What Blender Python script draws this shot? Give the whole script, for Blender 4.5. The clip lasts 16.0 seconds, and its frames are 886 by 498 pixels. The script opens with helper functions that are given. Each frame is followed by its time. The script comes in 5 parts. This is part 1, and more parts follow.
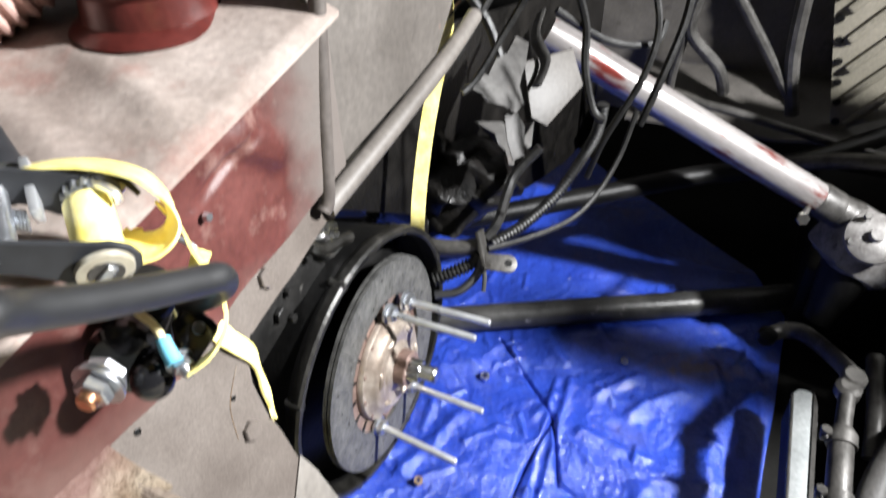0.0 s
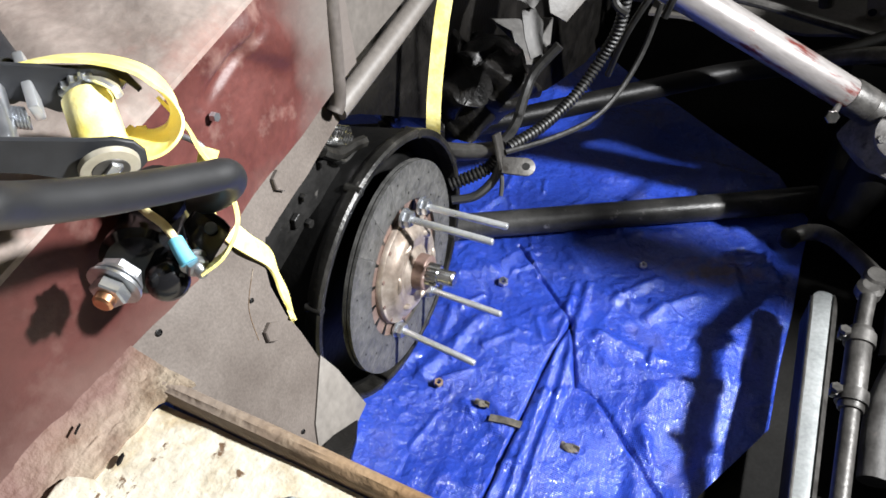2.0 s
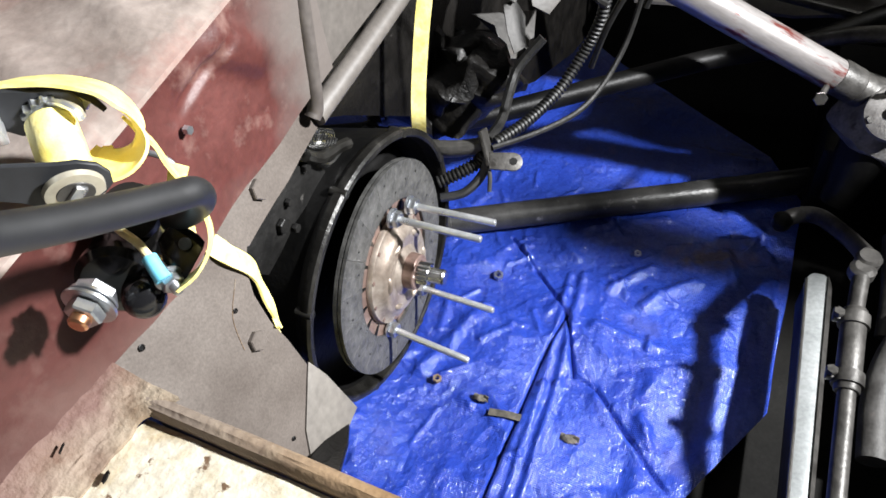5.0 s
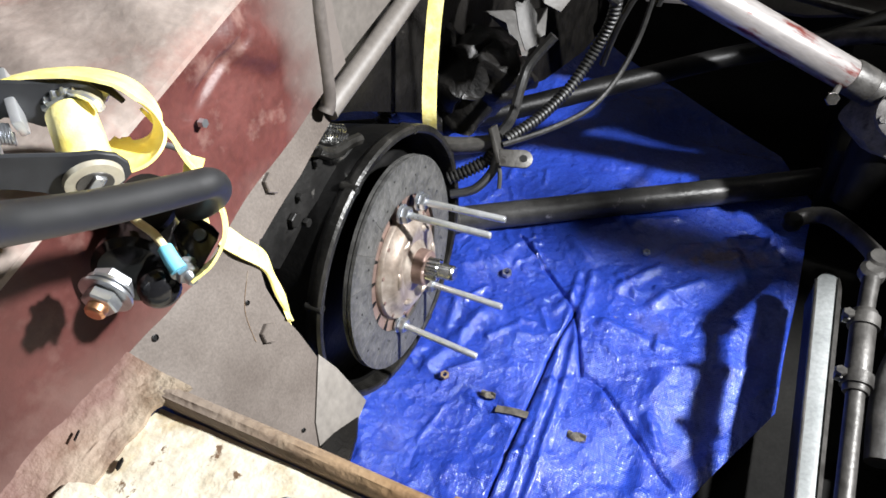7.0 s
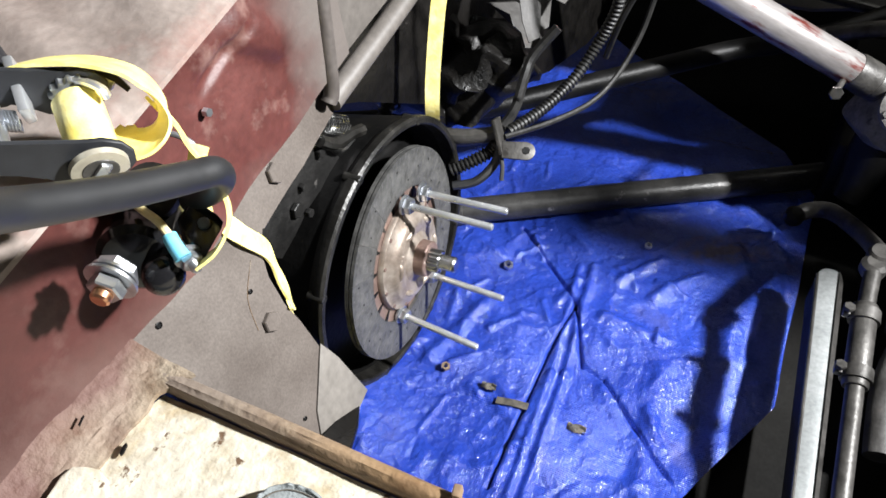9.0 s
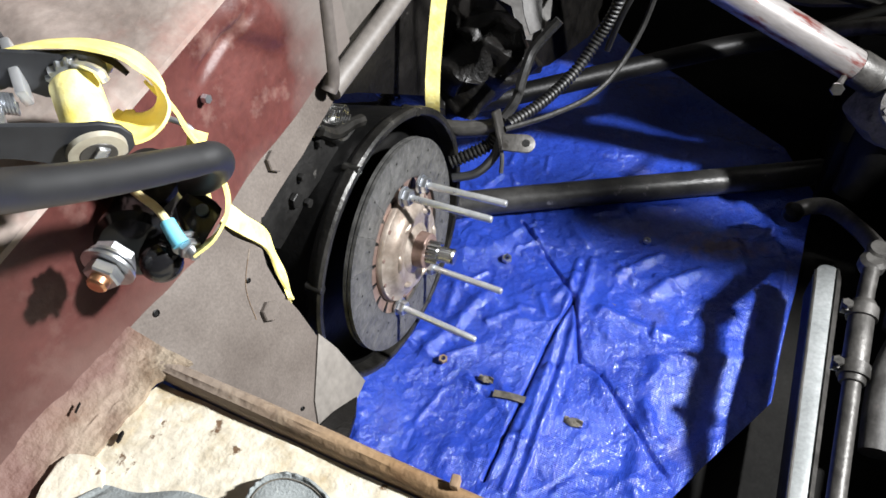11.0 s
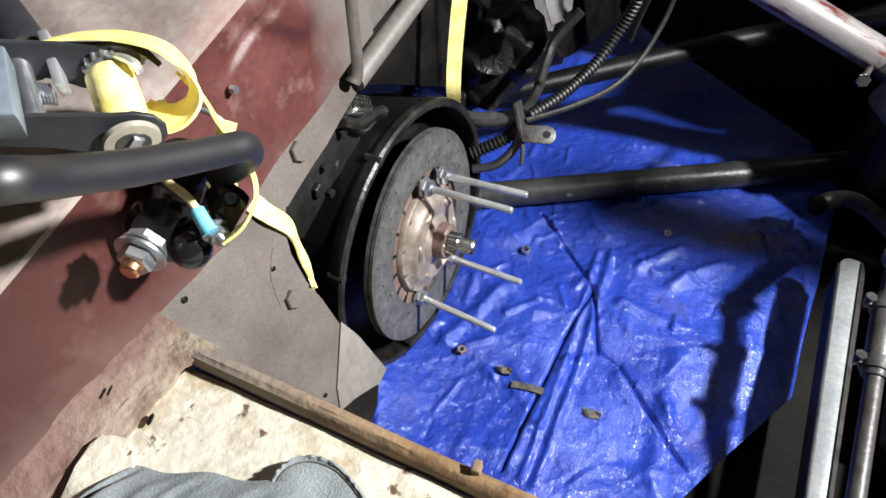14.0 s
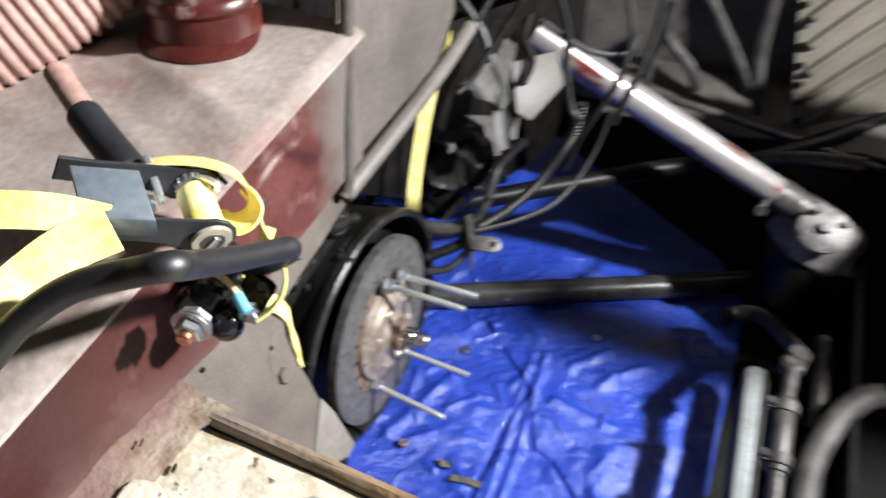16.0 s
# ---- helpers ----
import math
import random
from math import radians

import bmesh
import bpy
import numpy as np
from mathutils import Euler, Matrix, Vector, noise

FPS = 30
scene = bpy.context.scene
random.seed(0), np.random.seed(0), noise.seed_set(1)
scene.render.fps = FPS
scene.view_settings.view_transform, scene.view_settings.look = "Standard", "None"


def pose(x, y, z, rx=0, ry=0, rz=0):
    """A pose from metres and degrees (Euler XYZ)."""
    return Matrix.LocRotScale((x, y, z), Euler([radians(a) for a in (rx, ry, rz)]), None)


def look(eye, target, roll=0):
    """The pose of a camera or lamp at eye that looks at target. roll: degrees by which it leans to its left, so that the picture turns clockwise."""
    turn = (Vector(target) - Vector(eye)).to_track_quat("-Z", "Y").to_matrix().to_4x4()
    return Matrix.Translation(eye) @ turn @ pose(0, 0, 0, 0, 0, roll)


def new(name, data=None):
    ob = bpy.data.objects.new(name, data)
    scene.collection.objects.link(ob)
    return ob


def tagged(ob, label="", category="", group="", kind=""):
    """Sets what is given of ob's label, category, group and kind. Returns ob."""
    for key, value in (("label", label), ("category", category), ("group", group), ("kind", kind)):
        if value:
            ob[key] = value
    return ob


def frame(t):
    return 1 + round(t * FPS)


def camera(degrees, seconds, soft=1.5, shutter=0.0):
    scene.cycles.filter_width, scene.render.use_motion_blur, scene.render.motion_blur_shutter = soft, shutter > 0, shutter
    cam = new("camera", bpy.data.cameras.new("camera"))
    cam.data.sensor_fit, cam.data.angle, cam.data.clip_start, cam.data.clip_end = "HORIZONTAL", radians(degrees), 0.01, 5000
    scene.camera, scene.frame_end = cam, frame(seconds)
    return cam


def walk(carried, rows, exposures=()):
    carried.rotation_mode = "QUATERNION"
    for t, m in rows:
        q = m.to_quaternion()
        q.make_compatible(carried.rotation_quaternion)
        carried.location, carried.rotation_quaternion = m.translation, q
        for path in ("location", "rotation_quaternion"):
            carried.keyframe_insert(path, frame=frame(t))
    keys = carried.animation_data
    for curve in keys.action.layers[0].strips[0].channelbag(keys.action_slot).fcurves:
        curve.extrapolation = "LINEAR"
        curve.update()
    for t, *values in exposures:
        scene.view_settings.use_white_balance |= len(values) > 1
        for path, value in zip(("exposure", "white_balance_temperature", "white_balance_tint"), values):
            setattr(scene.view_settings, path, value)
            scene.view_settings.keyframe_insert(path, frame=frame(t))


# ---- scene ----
cam = camera(64.3, 16.0, soft=1.6, shutter=0.5)
PATH = [
    (0, (0.287, -0.378, 1.065), (-0.438, 1.007, -0.182), -2.8),
    (0.2, (0.287, -0.38, 1.063), (-0.417, 0.945, -0.26), -2.6),
    (0.5, (0.29, -0.384, 1.058), (-0.414, 0.917, -0.289), -4.4),
    (1, (0.287, -0.376, 1.052), (-0.427, 0.823, -0.38), -6.5),
    (1.5, (0.287, -0.377, 1.055), (-0.424, 0.843, -0.361), -5.5),
    (2, (0.288, -0.376, 1.056), (-0.418, 0.827, -0.377), -5.5),
    (2.5, (0.289, -0.375, 1.057), (-0.409, 0.814, -0.391), -6.0),
    (3, (0.29, -0.377, 1.057), (-0.415, 0.797, -0.401), -6.0),
    (3.5, (0.289, -0.375, 1.059), (-0.425, 0.804, -0.39), -6.3),
    (4, (0.295, -0.367, 1.058), (-0.396, 0.826, -0.39), -7.4),
    (6.5, (0.296, -0.37, 1.061), (-0.421, 0.81, -0.386), -8.0),
    (7, (0.296, -0.371, 1.06), (-0.422, 0.805, -0.389), -7.8),
    (7.5, (0.296, -0.371, 1.06), (-0.416, 0.801, -0.396), -7.4),
    (8, (0.296, -0.372, 1.06), (-0.418, 0.796, -0.398), -7.7),
    (8.5, (0.297, -0.372, 1.061), (-0.423, 0.792, -0.398), -7.8),
    (9, (0.297, -0.373, 1.061), (-0.42, 0.786, -0.403), -7.6),
    (11.5, (0.296, -0.374, 1.058), (-0.411, 0.767, -0.425), -7.0),
    (12, (0.296, -0.376, 1.06), (-0.42, 0.752, -0.428), -7.5),
    (12.5, (0.297, -0.377, 1.06), (-0.432, 0.748, -0.425), -8.0),
    (13, (0.297, -0.378, 1.062), (-0.448, 0.731, -0.425), -8.6),
    (13.5, (0.296, -0.378, 1.061), (-0.45, 0.732, -0.426), -8.4),
    (14, (0.296, -0.378, 1.061), (-0.45, 0.732, -0.426), -8.3),
    (14.5, (0.297, -0.378, 1.062), (-0.453, 0.73, -0.425), -8.5),
    (15, (0.294, -0.385, 1.06), (-0.473, 0.726, -0.415), -7.5),
    (15.5, (0.297, -0.386, 1.068), (-0.534, 0.735, -0.365), -9.8),
    (15.6, (0.287, -0.38, 1.07), (-0.51, 0.789, -0.344), -6.7),
    (15.8, (0.296, -0.404, 1.095), (-0.513, 0.859, -0.228), -3.9),
    (16, (0.307, -0.451, 1.125), (-0.352, 0.929, -0.165), -0.1),
]
walk(cam, [(t, look(eye, target, roll)) for t, eye, target, roll in PATH],
     exposures=((0, 0.22), (0.5, 0.16), (1, 0.05), (3, 0.0), (6.5, 0.05), (9, 0.0), (11.5, -0.12), (12.5, -0.17), (15.5, -0.18), (16, -0.06)))

# ---- light ----
world = bpy.data.worlds.new("garage_air")
scene.world = world
world.use_nodes = True
world.node_tree.nodes["Background"].inputs[0].default_value = (0.9, 0.95, 1.0, 1)
world.node_tree.nodes["Background"].inputs[1].default_value = 0.001


def area_lamp(name, eye, target, power, size, colour):
    data = bpy.data.lights.new(name, "AREA")
    data.shape, data.size, data.energy, data.color = "DISK", size, power, colour
    ob = new(name, data)
    ob.matrix_world = look(eye, target)
    return ob


work = area_lamp("work_lamp", (1.60, 0.35, 1.75), (0.1, 0.10, 0.4), 146, 0.105, (0.985, 0.99, 1.0))
# unseen strip lamp added for weak fill and glints on the tarp
fill_lamp = area_lamp("fill_strip", (-0.35, 1.75, 2.72), (-0.1, 0.2, 0.0), 1.9, 1.3, (0.97, 0.98, 1.0))
fill_lamp.data.shape, fill_lamp.data.size, fill_lamp.data.size_y = "RECTANGLE", 1.3, 0.07
scene.view_settings.exposure = 0.0


# ---- materials ----
def mat(name, c1, c2, scale=8.0, rough=0.5, metal=0.0, bump=0.15, spots=None, spot_scale=40.0, spot_at=0.62, rough2=0.2,
        stretch=(1, 1, 1), coat=0.0, fine=180.0, soft=0.05, ramp=(0.36, 0.66), spec=0.5):
    m = bpy.data.materials.new(name)
    m.use_nodes = True
    n, l = m.node_tree.nodes, m.node_tree.links
    b = n["Principled BSDF"]
    tc = n.new("ShaderNodeTexCoord")
    mp = n.new("ShaderNodeMapping")
    mp.inputs["Scale"].default_value = stretch
    l.new(tc.outputs["Object"], mp.inputs[0])
    big = n.new("ShaderNodeTexNoise")
    big.inputs["Scale"].default_value, big.inputs["Detail"].default_value, big.inputs["Roughness"].default_value = scale, 7, 0.62
    l.new(mp.outputs[0], big.inputs["Vector"])
    r1 = n.new("ShaderNodeValToRGB")
    r1.color_ramp.elements[0].position, r1.color_ramp.elements[1].position = ramp
    r1.color_ramp.elements[0].color, r1.color_ramp.elements[1].color = (*c1, 1), (*c2, 1)
    l.new(big.outputs[0], r1.inputs[0])
    small = n.new("ShaderNodeTexNoise")
    small.inputs["Scale"].default_value, small.inputs["Detail"].default_value = fine, 4
    l.new(mp.outputs[0], small.inputs["Vector"])
    col = r1.outputs[0]
    grain = n.new("ShaderNodeMix")
    grain.data_type, grain.blend_type = "RGBA", "OVERLAY"
    grain.inputs[0].default_value = 0.35
    l.new(col, grain.inputs[6])
    l.new(small.outputs[0], grain.inputs[7])
    col = grain.outputs[2]
    if spots:
        sp = n.new("ShaderNodeTexNoise")
        sp.inputs["Scale"].default_value, sp.inputs["Detail"].default_value, sp.inputs["Roughness"].default_value = spot_scale, 6, 0.65
        l.new(mp.outputs[0], sp.inputs["Vector"])
        r2 = n.new("ShaderNodeValToRGB")
        r2.color_ramp.elements[0].position, r2.color_ramp.elements[1].position = spot_at, spot_at + soft
        l.new(sp.outputs[0], r2.inputs[0])
        mx = n.new("ShaderNodeMix")
        mx.data_type = "RGBA"
        l.new(r2.outputs[0], mx.inputs[0])
        l.new(col, mx.inputs[6])
        mx.inputs[7].default_value = (*spots, 1)
        col = mx.outputs[2]
    l.new(col, b.inputs["Base Color"])
    rr = n.new("ShaderNodeMapRange")
    rr.inputs["To Min"].default_value, rr.inputs["To Max"].default_value = max(0.03, rough - rough2 / 2), min(1, rough + rough2 / 2)
    l.new(big.outputs[0], rr.inputs["Value"])
    l.new(rr.outputs[0], b.inputs["Roughness"])
    b.inputs["Metallic"].default_value = metal
    b.inputs["Coat Weight"].default_value = coat
    b.inputs["Specular IOR Level"].default_value = spec
    if bump:
        bp = n.new("ShaderNodeBump")
        bp.inputs["Strength"].default_value, bp.inputs["Distance"].default_value = bump, 0.002
        ad = n.new("ShaderNodeMath")
        l.new(small.outputs[0], ad.inputs[0])
        l.new(big.outputs[0], ad.inputs[1])
        l.new(ad.outputs[0], bp.inputs["Height"])
        l.new(bp.outputs[0], b.inputs["Normal"])
    return m


RED = mat("red_oxide_paint", (0.055, 0.010, 0.008), (0.125, 0.027, 0.022), 9, 0.34, 0, 0.12, (0.42, 0.33, 0.29), 26, 0.60, 0.25, soft=0.16)


def fade_to(m, bands):
    """Passes to another colour along an axis: axis, from, to, how far, colour."""
    n, l = m.node_tree.nodes, m.node_tree.links
    b = n["Principled BSDF"]
    base = b.inputs["Base Color"].links[0].from_socket
    tc = n.new("ShaderNodeTexCoord")
    xyz = n.new("ShaderNodeSeparateXYZ")
    l.new(tc.outputs["Object"], xyz.inputs[0])
    nz = n.new("ShaderNodeTexNoise")
    nz.inputs["Scale"].default_value, nz.inputs["Detail"].default_value = 30, 6
    l.new(tc.outputs["Object"], nz.inputs["Vector"])
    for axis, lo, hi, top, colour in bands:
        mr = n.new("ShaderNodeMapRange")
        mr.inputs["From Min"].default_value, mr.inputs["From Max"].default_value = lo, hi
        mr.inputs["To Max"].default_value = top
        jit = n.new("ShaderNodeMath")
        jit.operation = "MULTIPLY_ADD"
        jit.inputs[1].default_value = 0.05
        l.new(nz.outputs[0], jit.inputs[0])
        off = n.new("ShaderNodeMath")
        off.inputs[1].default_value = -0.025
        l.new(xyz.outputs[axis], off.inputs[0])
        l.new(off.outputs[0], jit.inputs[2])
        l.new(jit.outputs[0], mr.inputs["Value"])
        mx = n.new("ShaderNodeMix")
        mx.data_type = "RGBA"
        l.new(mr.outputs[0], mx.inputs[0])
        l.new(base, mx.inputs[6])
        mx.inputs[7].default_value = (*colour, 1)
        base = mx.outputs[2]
    l.new(base, b.inputs["Base Color"])
    return m


# darker red towards the near end, grey at the far end, browner at the foot
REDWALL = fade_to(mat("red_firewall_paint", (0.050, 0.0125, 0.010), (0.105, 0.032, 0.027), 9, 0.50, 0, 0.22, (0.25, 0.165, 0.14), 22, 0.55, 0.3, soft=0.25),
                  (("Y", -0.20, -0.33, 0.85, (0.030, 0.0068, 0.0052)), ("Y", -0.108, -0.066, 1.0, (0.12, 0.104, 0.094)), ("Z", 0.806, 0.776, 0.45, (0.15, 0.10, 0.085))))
DUSTY = mat("dusty_grey_primer", (0.21, 0.168, 0.145), (0.42, 0.365, 0.33), 7, 0.55, 0, 0.15, (0.22, 0.09, 0.072), 11, 0.565, soft=0.2)
CRUST = fade_to(mat("dusty_crust", (0.13, 0.085, 0.05), (0.34, 0.29, 0.22), 26, 0.72, 0, 0.9, (0.11, 0.06, 0.035), 30, 0.56, soft=0.16),
                (("X", 0.066, 0.043, 1.0, (0.11, 0.058, 0.046)),))
PRIMER = mat("brown_grey_primer", (0.090, 0.076, 0.067), (0.145, 0.126, 0.112), 11, 0.32, 0, 0.10, (0.42, 0.39, 0.36), 45, 0.72, fine=600)
PATCH = mat("bare_patch_primer", (0.14, 0.128, 0.115), (0.20, 0.185, 0.166), 12, 0.5, 0, 0.10, (0.2, 0.17, 0.15), 50, 0.66)
BEADM = mat("brown_seam_paint", (0.055, 0.046, 0.041), (0.10, 0.088, 0.080), 20, 0.5, 0, 0.12)
CREAM = mat("cream_apron_paint", (0.30, 0.22, 0.11), (0.56, 0.525, 0.43), 26, 0.45, 0, 0.5, (0.12, 0.075, 0.045), 80, 0.61, ramp=(0.35, 0.53))
RUST = mat("rusty_steel", (0.12, 0.072, 0.038), (0.27, 0.19, 0.115), 24, 0.75, 0, 0.45, (0.40, 0.35, 0.28), 30, 0.54, soft=0.14)
RAILRUST = fade_to(mat("rusty_rail_steel", (0.13, 0.070, 0.030), (0.30, 0.20, 0.105), 24, 0.7, 0, 0.5, (0.34, 0.27, 0.18), 30, 0.56, soft=0.14),
                   (("X", 0.19, 0.10, 0.9, (0.20, 0.165, 0.135)),))
BEIGE = mat("beige_panel_paint", (0.085, 0.076, 0.068), (0.135, 0.122, 0.110), 6, 0.5, 0, 0.10, (0.16, 0.11, 0.09), 40, 0.68)
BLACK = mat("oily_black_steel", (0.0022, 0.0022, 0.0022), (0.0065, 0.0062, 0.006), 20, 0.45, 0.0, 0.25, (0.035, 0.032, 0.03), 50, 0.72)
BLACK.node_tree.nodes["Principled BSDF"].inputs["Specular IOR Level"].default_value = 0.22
PLATE = mat("matt_black_plate", (0.010, 0.011, 0.013), (0.02, 0.021, 0.024), 30, 0.55, 0, 0.05)
GREASE_FILL = mat("grime_and_dark_fill", (0.002, 0.0018, 0.0016), (0.009, 0.008, 0.007), 25, 0.42, 0, 0.6, (0.045, 0.0415, 0.038), 45, 0.69)
GREASE_FILL.node_tree.nodes["Principled BSDF"].inputs["Specular IOR Level"].default_value = 0.3
CAST = mat("oiled_cast_iron", (0.007, 0.00665, 0.00595), (0.0294, 0.028, 0.0252), 30, 0.36, 0.3, 0.35, (0.07, 0.0665, 0.0595), 60, 0.66)
CASING = mat("dusty_black_casing", (0.00525, 0.0051, 0.004875), (0.0165, 0.01575, 0.015), 26, 0.5, 0.2, 0.35, (0.075, 0.07125, 0.066), 60, 0.68)
LINING = mat("clutch_lining", (0.030, 0.030, 0.029), (0.125, 0.123, 0.118), 34, 0.48, 0.1, 0.5, (0.22, 0.215, 0.20), 46, 0.60, soft=0.12)
HUBM = mat("heat_tinted_steel", (0.26, 0.205, 0.165), (0.46, 0.40, 0.345), 30, 0.40, 0.6, 0.12, (0.20, 0.12, 0.085), 60, 0.66, soft=0.12)
RUSTY_HUB = mat("brown_rust_film", (0.15, 0.095, 0.078), (0.24, 0.17, 0.145), 40, 0.45, 0.4, 0.15)
STEEL = mat("bright_steel", (0.55, 0.55, 0.54), (0.72, 0.72, 0.71), 40, 0.22, 1.0, 0.05)
ZINC = mat("zinc_plated_steel", (0.46, 0.48, 0.51), (0.64, 0.66, 0.69), 60, 0.30, 0.92, 0.04)
PIN = mat("bright_zinc_bolt", (0.72, 0.74, 0.77), (0.86, 0.88, 0.90), 60, 0.30, 0.82, 0.03)
COPPER = mat("copper_tip", (0.62, 0.28, 0.15), (0.80, 0.42, 0.25), 60, 0.32, 1.0, 0.05)
PIPE = mat("grey_black_pipe", (0.028, 0.028, 0.027), (0.075, 0.073, 0.070), 14, 0.36, 0.3, 0.3, (0.45, 0.44, 0.42), 34, 0.64, soft=0.14)
SILVER = mat("silver_chassis_paint", (0.34, 0.36, 0.36), (0.47, 0.49, 0.49), 12, 0.36, 0.4, 0.10, (0.05, 0.05, 0.05), 90, 0.72)
GREYARM = mat("grimy_grey_steel", (0.0375, 0.03563, 0.033), (0.09375, 0.08925, 0.08325), 30, 0.45, 0.4, 0.25, (0.0375, 0.03375, 0.03), 40, 0.62)
CASTBOX = mat("dusty_cast_alloy", (0.13, 0.122, 0.116), (0.29, 0.28, 0.27), 30, 0.55, 0.2, 0.5, (0.06, 0.055, 0.05), 34, 0.58, soft=0.12)
SCRAP = mat("dull_aluminium", (0.032, 0.030, 0.028), (0.085, 0.082, 0.078), 24, 0.6, 0.0, 0.3, (0.07, 0.06, 0.055), 40, 0.62)
COLUMN = mat("worn_silver_column", (0.23, 0.212, 0.205), (0.40, 0.38, 0.37), 14, 0.30, 0.4, 0.08, (0.15, 0.022, 0.016), 34, 0.54, soft=0.08, stretch=(1, 1, 0.2))
RUBBER = mat("black_rubber", (0.0035, 0.0038, 0.0045), (0.008, 0.0086, 0.010), 30, 0.50, 0, 0.04, rough2=0.08, spec=1.0)
WIRE = mat("dusty_wire_sheath", (0.0036, 0.0036, 0.0036), (0.0156, 0.015, 0.0141), 40, 0.5, 0, 0.3)
YELLOW = mat("yellow_webbing", (0.90, 0.76, 0.20), (0.96, 0.87, 0.40), 60, 0.5, 0, 0.3)
ZINCY = mat("yellow_zinc_steel", (0.50, 0.46, 0.36), (0.68, 0.64, 0.54), 40, 0.34, 0.55, 0.08)
HANDLE = mat("grey_painted_handle", (0.12, 0.15, 0.17), (0.17, 0.20, 0.225), 20, 0.36, 0, 0.05)
GLOSSBLACK = mat("gloss_black_moulding", (0.006, 0.006, 0.007), (0.012, 0.012, 0.013), 20, 0.16, 0, 0.03)
WIREYEL = mat("pale_yellow_wire", (0.62, 0.52, 0.25), (0.72, 0.63, 0.36), 60, 0.45, 0, 0.03)
CYAN = mat("cyan_sleeve", (0.10, 0.42, 0.58), (0.2, 0.55, 0.7), 60, 0.3, 0, 0.03)
# concrete taken nearly to black: shade round the tarp is in the colour
CONCRETE = mat("concrete_with_shade", (0.0045, 0.00435, 0.004125), (0.0135, 0.01313, 0.01238), 4, 0.85, 0, 0.3, (0.006, 0.005625, 0.00525), 9, 0.6, spec=0.1, soft=0.15)
PLASTER = mat("garage_plaster", (0.12, 0.117, 0.112), (0.16, 0.156, 0.15), 3, 0.8, 0, 0.1)
DENIM = mat("grey_work_cloth", (0.15, 0.168, 0.170), (0.23, 0.25, 0.25), 22, 0.95, 0, 0.35, (0.30, 0.315, 0.31), 160, 0.58, soft=0.2, fine=900, spec=0.08)
FARGREY = mat("far_apron_paint", (0.045, 0.041, 0.037), (0.10, 0.092, 0.083), 6, 0.55, 0, 0.2, (0.03, 0.026, 0.022), 14, 0.6, soft=0.1)
FARRIB = mat("ribbed_panel_paint", (0.16, 0.148, 0.115), (0.23, 0.21, 0.168), 7, 0.55, 0, 0.2, (0.05, 0.045, 0.04), 30, 0.66)
DUCT = mat("pink_brown_duct", (0.30, 0.17, 0.14), (0.46, 0.30, 0.26), 10, 0.55, 0, 0.15, (0.55, 0.47, 0.42), 30, 0.58, soft=0.15)
OCHRE = mat("rust_orange_plate", (0.22, 0.09, 0.03), (0.36, 0.17, 0.06), 20, 0.6, 0.2, 0.2)
DIRT = mat("dry_debris", (0.05, 0.045, 0.038), (0.14, 0.125, 0.10), 60, 0.8, 0, 0.5)


